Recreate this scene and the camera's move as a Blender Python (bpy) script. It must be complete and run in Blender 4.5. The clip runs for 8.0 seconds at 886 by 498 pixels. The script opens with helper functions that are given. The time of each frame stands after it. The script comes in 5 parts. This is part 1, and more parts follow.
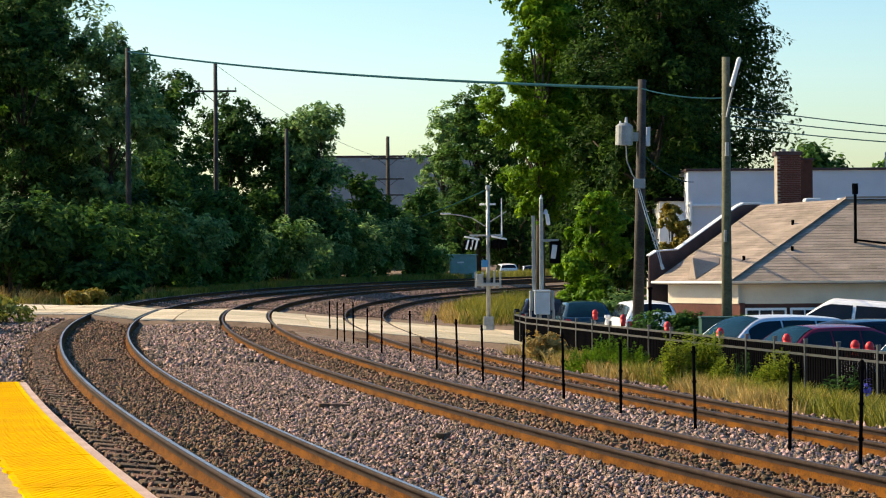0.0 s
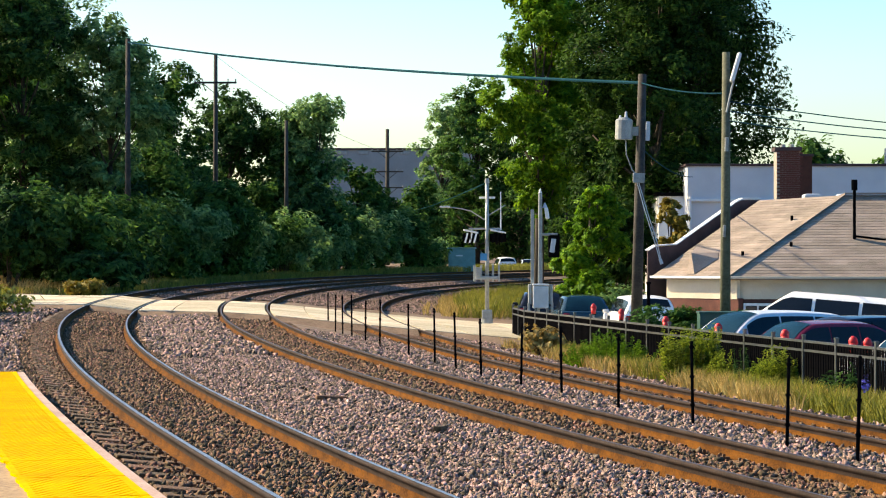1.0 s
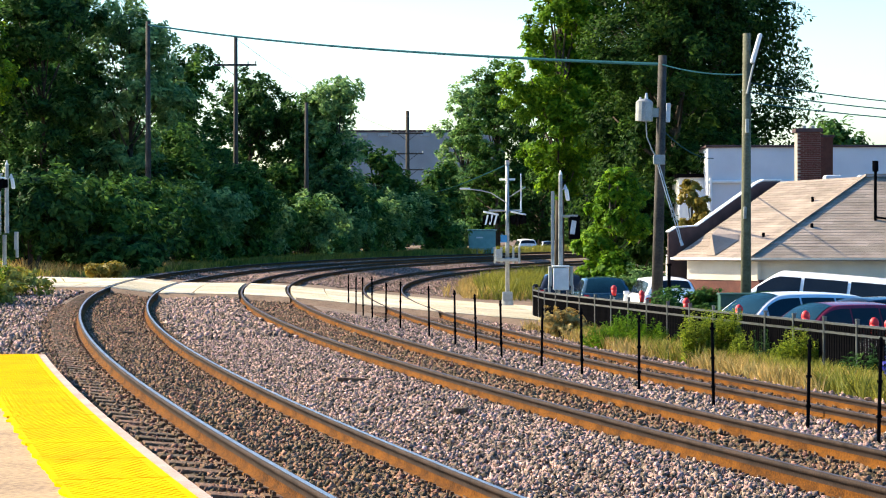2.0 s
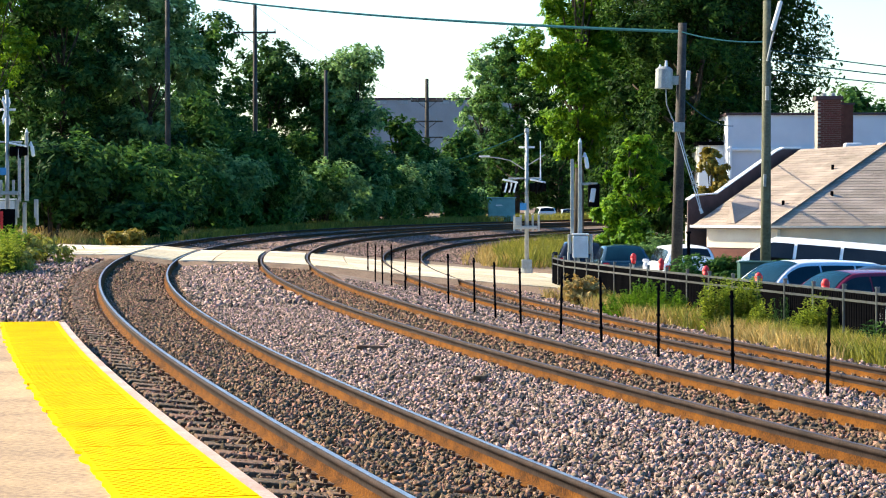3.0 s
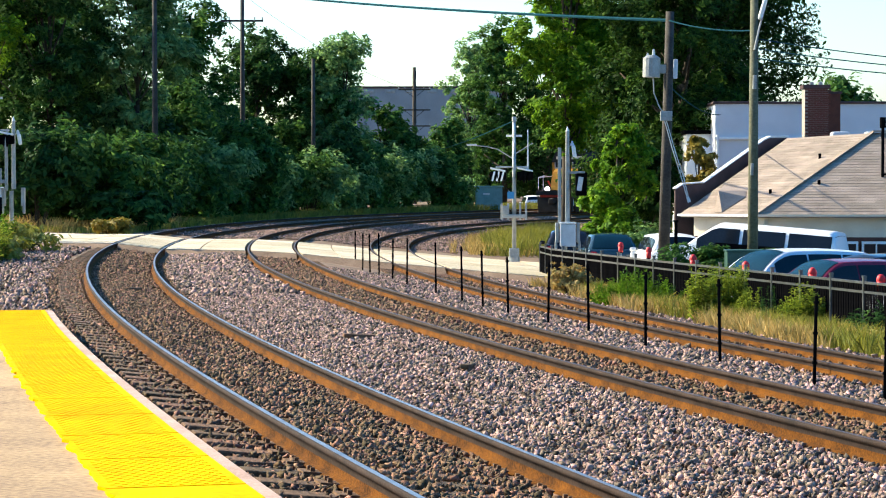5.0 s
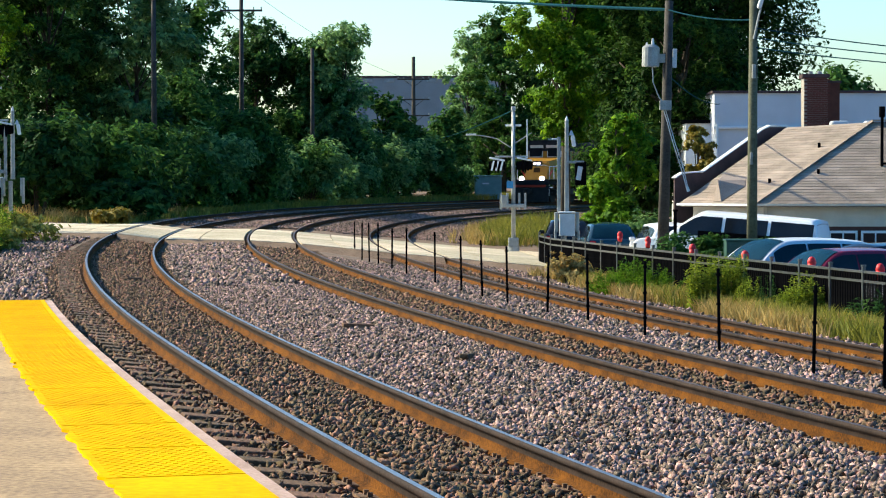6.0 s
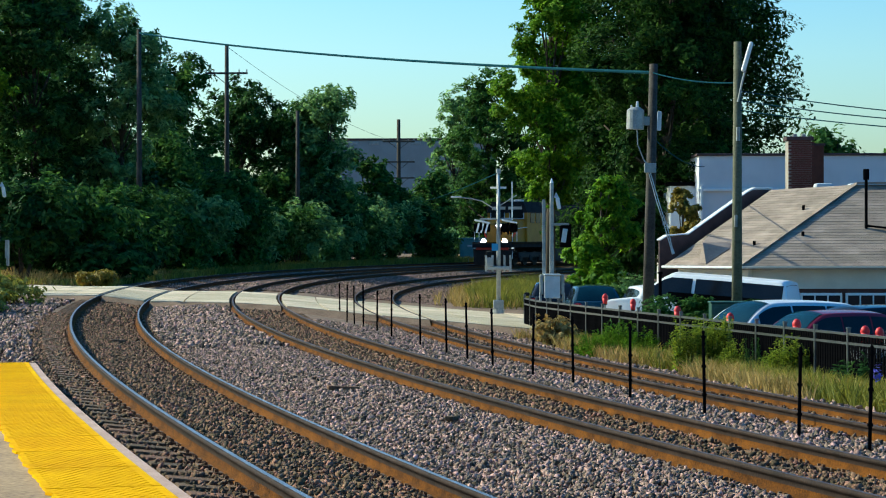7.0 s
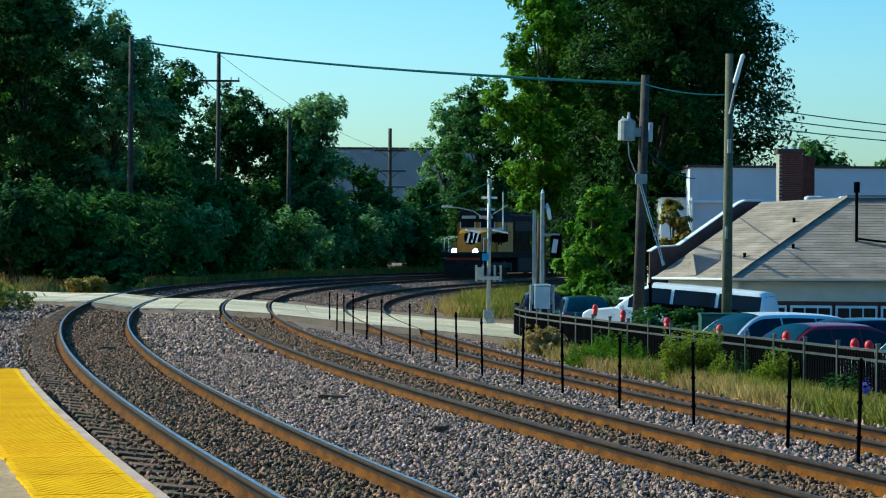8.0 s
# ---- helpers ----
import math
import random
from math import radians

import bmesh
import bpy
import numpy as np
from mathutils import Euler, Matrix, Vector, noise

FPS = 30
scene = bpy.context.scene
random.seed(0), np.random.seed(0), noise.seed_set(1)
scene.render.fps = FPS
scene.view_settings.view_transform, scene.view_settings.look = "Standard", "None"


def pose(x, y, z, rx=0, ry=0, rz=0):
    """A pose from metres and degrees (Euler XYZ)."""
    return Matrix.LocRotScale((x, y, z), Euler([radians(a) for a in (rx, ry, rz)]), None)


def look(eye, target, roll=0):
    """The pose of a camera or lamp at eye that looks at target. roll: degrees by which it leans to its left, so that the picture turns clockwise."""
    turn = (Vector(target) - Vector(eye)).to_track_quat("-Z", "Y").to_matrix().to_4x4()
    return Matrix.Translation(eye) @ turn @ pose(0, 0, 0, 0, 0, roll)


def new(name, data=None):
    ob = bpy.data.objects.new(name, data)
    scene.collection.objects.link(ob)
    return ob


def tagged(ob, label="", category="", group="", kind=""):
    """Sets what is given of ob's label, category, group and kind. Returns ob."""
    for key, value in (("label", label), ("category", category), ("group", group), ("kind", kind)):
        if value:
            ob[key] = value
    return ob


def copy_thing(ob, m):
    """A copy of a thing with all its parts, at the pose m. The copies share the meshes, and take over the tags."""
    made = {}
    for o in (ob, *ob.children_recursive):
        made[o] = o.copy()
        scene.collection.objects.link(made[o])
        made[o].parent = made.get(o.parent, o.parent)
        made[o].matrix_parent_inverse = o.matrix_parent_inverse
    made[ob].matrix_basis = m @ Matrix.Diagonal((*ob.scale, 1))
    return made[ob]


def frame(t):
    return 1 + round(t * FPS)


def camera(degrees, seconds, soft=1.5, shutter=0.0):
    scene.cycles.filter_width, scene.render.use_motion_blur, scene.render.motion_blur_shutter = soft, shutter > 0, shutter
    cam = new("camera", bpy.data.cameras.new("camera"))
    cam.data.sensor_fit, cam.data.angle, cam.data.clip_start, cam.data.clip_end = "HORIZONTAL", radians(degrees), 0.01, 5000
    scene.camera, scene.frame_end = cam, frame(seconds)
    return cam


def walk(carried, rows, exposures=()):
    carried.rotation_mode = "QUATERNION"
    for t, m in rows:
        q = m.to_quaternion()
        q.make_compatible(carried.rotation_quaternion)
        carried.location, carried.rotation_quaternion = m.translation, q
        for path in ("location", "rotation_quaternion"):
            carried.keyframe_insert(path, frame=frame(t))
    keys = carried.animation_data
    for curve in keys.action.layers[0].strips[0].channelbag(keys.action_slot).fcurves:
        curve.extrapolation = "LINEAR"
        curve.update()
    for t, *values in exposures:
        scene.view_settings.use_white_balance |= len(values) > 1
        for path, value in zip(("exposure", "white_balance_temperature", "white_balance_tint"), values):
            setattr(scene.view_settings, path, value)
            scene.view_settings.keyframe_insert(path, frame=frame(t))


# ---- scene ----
cam = camera(22.18, 8.0, soft=1.1)
EYE = 1.726
# seconds, yaw, pitch, roll: a hand-held camera that stands on the platform
SWAY = [(0, -.459, .345, .455), (.5, -.522, .133, .149), (1, -.489, .169, .023), (1.2, -.458, .025, .045),
        (2.3, .365, -.505, .16), (2.5, .554, -.757, .183), (3, .516, -1.104, .096), (3.5, .147, -1.038, .046),
        (4, -.095, -1.333, .101), (4.5, 0, -1.407, 0), (4.7, .1, -1.386, .017), (5.8, .258, -1.586, .108),
        (6, .178, -1.657, .125), (6.5, -.396, -1.302, .018), (7, -.199, -.079, .122), (7.5, -.013, -.392, .013),
        (8, -.441, .162, -.35)]
walk(cam, [(t, pose(0, 0, EYE, 90 + p, r, w)) for t, w, p, r in SWAY],
     exposures=[(0, .6, 8000, 10), (1.2, .98, 7700, 10), (2.3, 1.26, 7000, 9), (4.7, 1.18, 6900, 6), (5.8, .9, 6800, 3), (6.5, .5, 6500, -1), (7, .36, 6100, -7), (8, .27, 5600, -15)])

# ---- light ----
SUN = Vector((-.76, .35, .55)).normalized()
world = bpy.data.worlds.new("sky")
scene.world = world
world.use_nodes = True
wn = world.node_tree
sky = wn.nodes.new("ShaderNodeTexSky")
sky.sky_type = 'NISHITA'
sky.sun_disc = False
sky.sun_elevation = math.asin(SUN.z)
sky.sun_rotation = math.atan2(SUN.x, SUN.y)
sky.dust_density = 1.5
sky.ozone_density = 1.5
rich = wn.nodes.new("ShaderNodeHueSaturation")
rich.inputs["Saturation"].default_value = 1.55
wn.links.new(sky.outputs[0], rich.inputs["Color"])
tint = wn.nodes.new("ShaderNodeVectorMath")
tint.operation = 'MULTIPLY'
tint.inputs[1].default_value = (.9, 1.05, 1.2)
wn.links.new(rich.outputs[0], tint.inputs[0])
wn.links.new(tint.outputs[0], wn.nodes["Background"].inputs[0])
wn.nodes["Background"].inputs[1].default_value = .13
sun = new("sun", bpy.data.lights.new("sun", 'SUN'))
sun.data.energy = 5.0
sun.data.angle = radians(.6)
sun.data.color = (1, .90, .70)
sun.matrix_world = look((-60, 20, 80), Vector((-60, 20, 80)) - SUN)


# ---- materials ----
def surf(name, dark, light, scale=4.0, rough=.8, metal=0.0, bump=.25, fine=40.0, per=None, vary=.25, spec=.4, trans=0.0):
    """Two colours mixed by noise at two scales, with relief. per: 'island' or 'object' adds a random shade to each piece."""
    m = bpy.data.materials.new(name)
    m.use_nodes = True
    t = m.node_tree
    b = t.nodes["Principled BSDF"]
    co = t.nodes.new("ShaderNodeTexCoord")
    n1, n2 = t.nodes.new("ShaderNodeTexNoise"), t.nodes.new("ShaderNodeTexNoise")
    for n, s, d in ((n1, scale, 3.0), (n2, fine, 4.0)):
        n.inputs["Scale"].default_value = s
        n.inputs["Detail"].default_value = d
        t.links.new(co.outputs["Object"], n.inputs["Vector"])
    add = t.nodes.new("ShaderNodeMath")
    add.operation = 'ADD'
    half = t.nodes.new("ShaderNodeMath")
    half.operation = 'MULTIPLY'
    half.inputs[1].default_value = .5
    t.links.new(n1.outputs[0], add.inputs[0])
    t.links.new(n2.outputs[0], add.inputs[1])
    t.links.new(add.outputs[0], half.inputs[0])
    ramp = t.nodes.new("ShaderNodeValToRGB")
    ramp.color_ramp.elements[0].position, ramp.color_ramp.elements[1].position = .36, .64
    ramp.color_ramp.elements[0].color, ramp.color_ramp.elements[1].color = (*dark, 1), (*light, 1)
    t.links.new(half.outputs[0], ramp.inputs[0])
    out = ramp.outputs[0]
    if per:
        rnd = t.nodes.new("ShaderNodeNewGeometry" if per == "island" else "ShaderNodeObjectInfo")
        hsv = t.nodes.new("ShaderNodeHueSaturation")
        rng = t.nodes.new("ShaderNodeMapRange")
        rng.inputs["To Min"].default_value, rng.inputs["To Max"].default_value = 1 - vary, 1 + vary
        t.links.new(rnd.outputs["Random Per Island" if per == "island" else "Random"], rng.inputs[0])
        t.links.new(rng.outputs[0], hsv.inputs["Value"])
        hr = t.nodes.new("ShaderNodeMapRange")
        hr.inputs["To Min"].default_value, hr.inputs["To Max"].default_value = .5 + .04 * vary, .5 - .04 * vary
        t.links.new(rnd.outputs["Random Per Island" if per == "island" else "Random"], hr.inputs[0])
        t.links.new(hr.outputs[0], hsv.inputs["Hue"])
        t.links.new(out, hsv.inputs["Color"])
        out = hsv.outputs[0]
    t.links.new(out, b.inputs["Base Color"])
    b.inputs["Roughness"].default_value, b.inputs["Metallic"].default_value = rough, metal
    b.inputs["Specular IOR Level"].default_value = spec
    if bump:
        bm = t.nodes.new("ShaderNodeBump")
        bm.inputs["Strength"].default_value, bm.inputs["Distance"].default_value = bump, .02
        t.links.new(n2.outputs[0], bm.inputs["Height"])
        t.links.new(bm.outputs[0], b.inputs["Normal"])
    if trans:
        tr = t.nodes.new("ShaderNodeBsdfTranslucent")
        t.links.new(out, tr.inputs[0])
        mx = t.nodes.new("ShaderNodeMixShader")
        mx.inputs[0].default_value = trans
        t.links.new(b.outputs[0], mx.inputs[1])
        t.links.new(tr.outputs[0], mx.inputs[2])
        t.links.new(mx.outputs[0], t.nodes["Material Output"].inputs[0])
    return m


def glow(name, col, power):
    m = bpy.data.materials.new(name)
    m.use_nodes = True
    b = m.node_tree.nodes["Principled BSDF"]
    b.inputs["Base Color"].default_value = (*col, 1)
    b.inputs["Emission Color"].default_value = (*col, 1)
    b.inputs["Emission Strength"].default_value = power
    return m


M = {
    "soil": surf("gravel_ground", (.10, .06, .036), (.24, .155, .10), 1.2, .95, bump=.6, fine=22),
    "stone": surf("ballast_stone", (.065, .039, .028), (.41, .285, .22), 9, .9, per="island", vary=.9, bump=.3, fine=60),
    # grease on the head sides, and the head's shade painted on the web
    "stone_dirty": surf("oily_ballast", (.055, .030, .016), (.26, .155, .085), 5, .9, per="island", vary=.75, bump=.3, fine=60),
    "rust": surf("rail_rust", (.032, .011, .002), (.165, .058, .006), 3, .9, bump=.3, fine=50, spec=.08),
    "headside": surf("greasy_shaded_rail_side", (.014, .009, .007), (.05, .030, .022), 4, .85, bump=.1, fine=50, spec=.15),
    # the blue base colour stands in for sky reflected in the glass
    "windscreen": surf("sky_blue_windscreen", (.003, .016, .03), (.008, .04, .065), .8, .2, bump=0, spec=.05),
    "dullhead": surf("dull_rail_top", (.035, .024, .022), (.09, .064, .058), 4, .6, metal=.2, bump=.05, fine=50),
    "railhead": surf("worn_rail_steel", (.22, .20, .19), (.46, .44, .43), 5, .38, metal=.85, bump=.03, fine=60),
    "tie": surf("tie_timber", (.045, .024, .012), (.21, .115, .058), 3, .9, bump=.7, fine=35, per="object", vary=.35),
    "plate": surf("tie_plate_rust", (.08, .042, .02), (.22, .12, .06), 8, .85, metal=0.0),
    "yellow": surf("yellow_tactile", (0.688, 0.335, 0.000), (0.856, 0.474, 0.000), 1.6, .85, bump=.2, fine=18, per="object", vary=.06, spec=.03),
    "concrete": surf("worn_concrete", (.20, .125, .07), (.50, .33, .165), 1.1, .9, bump=.3, fine=24),
    "edge": surf("platform_edge", (.35, .22, .17), (.55, .38, .31), 2.5, .9, bump=.3),
    "road": surf("crossing_panel", (0.387, 0.308, 0.194), (0.634, 0.528, 0.370), .7, .88, bump=.25, fine=9, per="object", vary=.22),
    "asphalt": surf("asphalt", (.04, .04, .04), (.075, .072, .068), 1.1, .92, bump=.3, fine=50),
    # leaf tones: sunlit crowns are coloured lighter and yellower, shaded ones darker
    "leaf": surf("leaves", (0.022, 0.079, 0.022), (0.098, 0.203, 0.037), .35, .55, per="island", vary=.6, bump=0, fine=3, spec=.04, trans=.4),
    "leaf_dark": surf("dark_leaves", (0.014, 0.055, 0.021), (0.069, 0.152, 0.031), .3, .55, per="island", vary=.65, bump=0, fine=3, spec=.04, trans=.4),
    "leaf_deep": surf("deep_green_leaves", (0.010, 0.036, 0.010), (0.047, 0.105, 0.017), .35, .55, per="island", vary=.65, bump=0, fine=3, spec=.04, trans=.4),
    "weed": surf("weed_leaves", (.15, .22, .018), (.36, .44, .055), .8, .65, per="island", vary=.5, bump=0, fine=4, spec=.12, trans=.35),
    "leaf_sun": surf("sunlit_green_leaves", (0.054, 0.152, 0.009), (0.189, 0.343, 0.022), .35, .6, per="island", vary=.5, bump=0, fine=3, spec=.1, trans=.4),
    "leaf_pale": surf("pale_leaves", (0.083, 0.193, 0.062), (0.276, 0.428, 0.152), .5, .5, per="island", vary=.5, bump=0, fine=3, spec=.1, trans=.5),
    "leaf_gold": surf("golden_leaves", (.18, .14, .015), (.36, .27, .035), .5, .6, per="island", vary=.4, bump=0, fine=3, trans=.3),
    "grass": surf("weed_grass", (.11, .14, .014), (.34, .31, .05), .6, .7, per="island", vary=.45, bump=0, fine=3, trans=.3),
    "dry": surf("dry_grass", (.28, .19, .05), (.54, .39, .13), 1, .8, per="island", vary=.4, bump=0, fine=3, trans=.25),
    "bark": surf("bark", (.03, .022, .016), (.09, .07, .05), 2, .95, bump=.8, fine=18),
    "polewood": surf("weathered_pole", (.022, .019, .017), (.075, .065, .056), 2, .9, bump=.5, fine=20),
    "greenpole": surf("treated_pole", (0.064, 0.066, 0.038), (0.150, 0.150, 0.098), 2, .9, bump=.5, fine=20),
    "wire": surf("cable_sheath", (.010, .04, .055), (.016, .06, .08), 3, 1.0, spec=.0),
    "black": surf("black_paint", (.002, .002, .0025), (.006, .006, .007), 4, .8, bump=.1, spec=.0),
    # black paint lightened to grey for the sky's sheen on rails and posts
    "fence_paint": surf("sky_sheen_black_paint", (.030, .034, .040), (.065, .070, .078), 4, .3, bump=.05, spec=.9),
    "galv": surf("galvanised_steel", (.22, .23, .225), (.38, .39, .38), 4, .5, metal=.3, bump=.1),
    "silver": surf("aluminium_paint", (.40, .42, .44), (.60, .62, .64), 3, .5, bump=.1),
    "white": surf("white_paint", (.68, .68, .66), (.82, .82, .80), 1.5, .6, bump=.1),
    "red": surf("red_vinyl", (.55, .01, .015), (.75, .03, .03), 5, .5, bump=.15),
    "teal": surf("teal_cabinet_paint", (.13, .29, .27), (.21, .40, .37), 2, .6, bump=.1),
    "dark_green": surf("dark_green_enamel", (.015, .06, .045), (.03, .09, .07), 2, .5, bump=.05),
    "blue": surf("blue_sign", (.02, .16, .35), (.03, .24, .48), 3, .5),
    "brick": surf("red_brick", (.085, .03, .024), (.17, .056, .042), 3, .9, bump=.3, per="object", vary=.2),
    "mortar": surf("mortar", (.25, .22, .19), (.38, .34, .30), 4, .95),
    "shingle": surf("tan_shingle", (0.198, 0.153, 0.122), (0.360, 0.284, 0.225), 1.3, .92, bump=.5, fine=30, per="object", vary=.16),
    "shingle_under": surf("roof_felt", (.16, .12, .09), (.24, .19, .15), 3, .95),
    "stucco": surf("white_stucco", (0.522, 0.539, 0.574), (0.661, 0.670, 0.696), .8, .9, bump=.2),
    "cream": surf("cream_board", (.56, .46, .35), (.70, .59, .46), 1.5, .7, bump=.1),
    "fascia": surf("dark_brown_cladding", (.035, .02, .02), (.09, .05, .05), 2, .7, bump=.2),
    "taupe": surf("taupe_cladding", (.25, .22, .20), (.34, .30, .27), .4, .9, bump=.2),
    "glass": surf("dark_glass", (.006, .009, .013), (.016, .02, .026), 1, .1, bump=0, spec=.25),
    "tyre": surf("rubber", (.012, .012, .012), (.03, .03, .03), 6, .85),
    "chrome": surf("bright_metal", (.55, .55, .56), (.75, .75, .76), 3, .2, metal=.9, bump=0),
    "car_black": surf("black_car_paint", (.006, .007, .011), (.014, .015, .021), 2, .15, bump=0, spec=.35),
    "car_blue": surf("dark_teal_car_paint", (.01, .03, .045), (.02, .05, .07), 2, .2, bump=0, spec=.6),
    "car_maroon": surf("maroon_car_paint", (.11, .010, .026), (.17, .018, .045), 2, .2, bump=0, spec=.3),
    "car_silver": surf("silver_car_paint", (.55, .58, .62), (.68, .71, .75), 2, .3, metal=.1, bump=0, spec=.6),
    "car_white": surf("white_car_paint", (.74, .75, .76), (.82, .83, .84), 2, .25, bump=0, spec=.6),
    "loco_yellow": surf("yellow_loco_paint", (.27, .125, .005), (.40, .195, .008), 1.5, .5, bump=.1),
    # near-black yellow: the hood side's shade is put into this colour
    "loco_shaded": surf("shaded_yellow_paint", (.010, .007, .004), (.045, .025, .007), 1.2, .9, bump=.15, spec=.1),
    "loco_grey": surf("grey_loco_paint", (.010, .011, .012), (.028, .03, .032), 1.5, .9, bump=.15, spec=.1),
    "loco_black": surf("sooty_running_gear", (.008, .007, .006), (.03, .026, .022), 3, .8, bump=.3),
    "loco_red": surf("red_stripe_paint", (.50, .03, .015), (.62, .05, .02), 2, .5),
    "lamp": glow("lit_headlamp", (1, .78, 1), 25),
    "lens_red": surf("red_lens", (.2, .005, .005), (.3, .01, .01), 5, .15),
    "violet": surf("violet_petals", (.12, .10, .62), (.25, .22, .8), 5, .6),
}


# ---- building helpers ----
def box(bm, c, size, rot=None, bevel=0.0):
    m = Matrix.Translation(c) @ (rot.to_4x4() if rot else Matrix()) @ Matrix.Diagonal((*size, 1))
    r = bmesh.ops.create_cube(bm, size=1, matrix=m)
    if bevel:
        bmesh.ops.bevel(bm, geom=list({e for v in r["verts"] for e in v.link_edges}), offset=bevel, segments=2, affect='EDGES', profile=.5)
    return bm


def rod(bm, a, b, r0, r1=None, seg=10, caps=True):
    a, b = Vector(a), Vector(b)
    m = Matrix.Translation((a + b) / 2) @ (b - a).to_track_quat('Z', 'Y').to_matrix().to_4x4()
    bmesh.ops.create_cone(bm, cap_ends=caps, segments=seg, radius1=r0, radius2=r0 if r1 is None else r1, depth=(b - a).length, matrix=m)
    return bm


def tube(bm, pts, r, seg=6):
    """One bent bar through the points."""
    pts = [Vector(p) for p in pts]
    prev = None
    for i, p in enumerate(pts):
        d = (pts[min(i + 1, len(pts) - 1)] - pts[max(i - 1, 0)]).to_track_quat('Z', 'Y').to_matrix()
        ring = [bm.verts.new(p + d @ Vector((math.cos(2 * math.pi * k / seg) * r, math.sin(2 * math.pi * k / seg) * r, 0))) for k in range(seg)]
        if prev:
            for k in range(seg):
                bm.faces.new((prev[k], prev[(k + 1) % seg], ring[(k + 1) % seg], ring[k]))
        else:
            bm.faces.new(ring[::-1])
        prev = ring
    bm.faces.new(prev)
    return bm


def ball(bm, c, size, sub=2):
    bmesh.ops.create_icosphere(bm, subdivisions=sub, radius=1, matrix=Matrix.Translation(c) @ Matrix.Diagonal((*size, 1)))
    return bm


def prism(bm, outline, depth, m=None):
    """A polygon in x, z pushed along y from -depth/2 to depth/2."""
    m = m or Matrix()
    f = [bm.verts.new(m @ Vector((x, -depth / 2, z))) for x, z in outline]
    k = [bm.verts.new(m @ Vector((x, depth / 2, z))) for x, z in outline]
    bm.faces.new(f)
    bm.faces.new(k[::-1])
    n = len(f)
    for i in range(n):
        bm.faces.new((f[i], k[i], k[(i + 1) % n], f[(i + 1) % n]))
    bmesh.ops.recalc_face_normals(bm, faces=bm.faces)
    return bm


def poly(bm, pts):
    return bm.faces.new([bm.verts.new(p) for p in pts])


def part(name, bm, material, parent=None, label="", smooth=False):
    me = bpy.data.meshes.new(name)
    if smooth:
        for f in bm.faces:
            f.smooth = True
    bm.to_mesh(me)
    bm.free()
    me.materials.append(M[material])
    ob = new(name, me)
    ob.parent = parent
    if label:
        ob["label"] = label
    return ob


def thing(name, m, label, category, group="", kind=""):
    ob = new(name)
    ob.empty_display_size = .2
    ob.matrix_basis = m
    return tagged(ob, label, category, group, kind)


def mesh_from(name, verts, faces, material, parent=None, smooth=False):
    """A mesh from numpy arrays whose faces have equal counts of corners."""
    me = bpy.data.meshes.new(name)
    n, k = faces.shape
    me.vertices.add(len(verts))
    me.vertices.foreach_set("co", verts.astype(np.float32).ravel())
    me.loops.add(n * k)
    me.loops.foreach_set("vertex_index", faces.astype(np.int32).ravel())
    me.polygons.add(n)
    me.polygons.foreach_set("loop_start", np.arange(0, n * k, k, dtype=np.int32))
    me.update(calc_edges=True)
    if smooth:
        me.polygons.foreach_set("use_smooth", np.ones(n, dtype=bool))
    me.materials.append(M[material])
    ob = new(name, me)
    ob.parent = parent
    return ob


B = bmesh.new

# ---- the railway's line: three tracks round one curve ----
STEP = .5
SS = np.arange(-40, 330, STEP)
KN = np.array([2.83, 2.77, 4.07, 5.51, 5.52, 5.52, 5.52]) / 1000
HEAD = np.cumsum(np.interp(SS, np.linspace(0, 300, 7), KN)) * STEP
HEAD -= np.interp(-6, SS, HEAD) + .274
CX, CY = np.cumsum(np.sin(HEAD)) * STEP, np.cumsum(np.cos(HEAD)) * STEP
CX += 2.04 - np.interp(-6, SS, CX)
CY += 6.4 - np.interp(-6, SS, CY)
RISE = .107 * (np.clip(SS, 0, None) / 100) ** 2
# offset of each track's middle, height of its low (right) rail, lift of its outer (left) rail
TRACKS = [(0, 0, .164), (4.147, -.094, .079), (8.424, -.469, .124)]
GAUGE = .7525
U_NODES = [-60, -22, -9, -4.5, -2.5, -1.45, -.75, .75, 1.5, 2.2, 2.7, 3.35, 4.9, 5.6, 6.4, 7.0, 7.67, 9.18, 9.9, 11.2, 12.6, 14.3, 19, 90]
Z_NODES = [.5, .45, .2, .02, -.0, .02, -.015, -.18, -.205, -.165, -.14, -.185, -.275, -.29, -.42, -.48, -.525, -.645, -.70, -.86, -.95, -1.0, -1.38, -1.4]


def on_line(s, u, z=0.0):
    h = np.interp(s, SS, HEAD)
    return Vector((np.interp(s, SS, CX) + math.cos(h) * u, np.interp(s, SS, CY) - math.sin(h) * u, z + np.interp(s, SS, RISE)))


def su_of(x, y):
    """Along and across the line, for arrays of places."""
    x, y = np.atleast_1d(x).astype(float), np.atleast_1d(y).astype(float)
    i = np.empty(len(x), int)
    for k in range(0, len(x), 4000):
        i[k:k + 4000] = ((x[k:k + 4000, None] - CX) ** 2 + (y[k:k + 4000, None] - CY) ** 2).argmin(1)
    u = (x - CX[i]) * np.cos(HEAD[i]) - (y - CY[i]) * np.sin(HEAD[i])
    return SS[i], np.where(abs(u) > 60, np.sign(u) * np.hypot(x - CX[i], y - CY[i]), u)


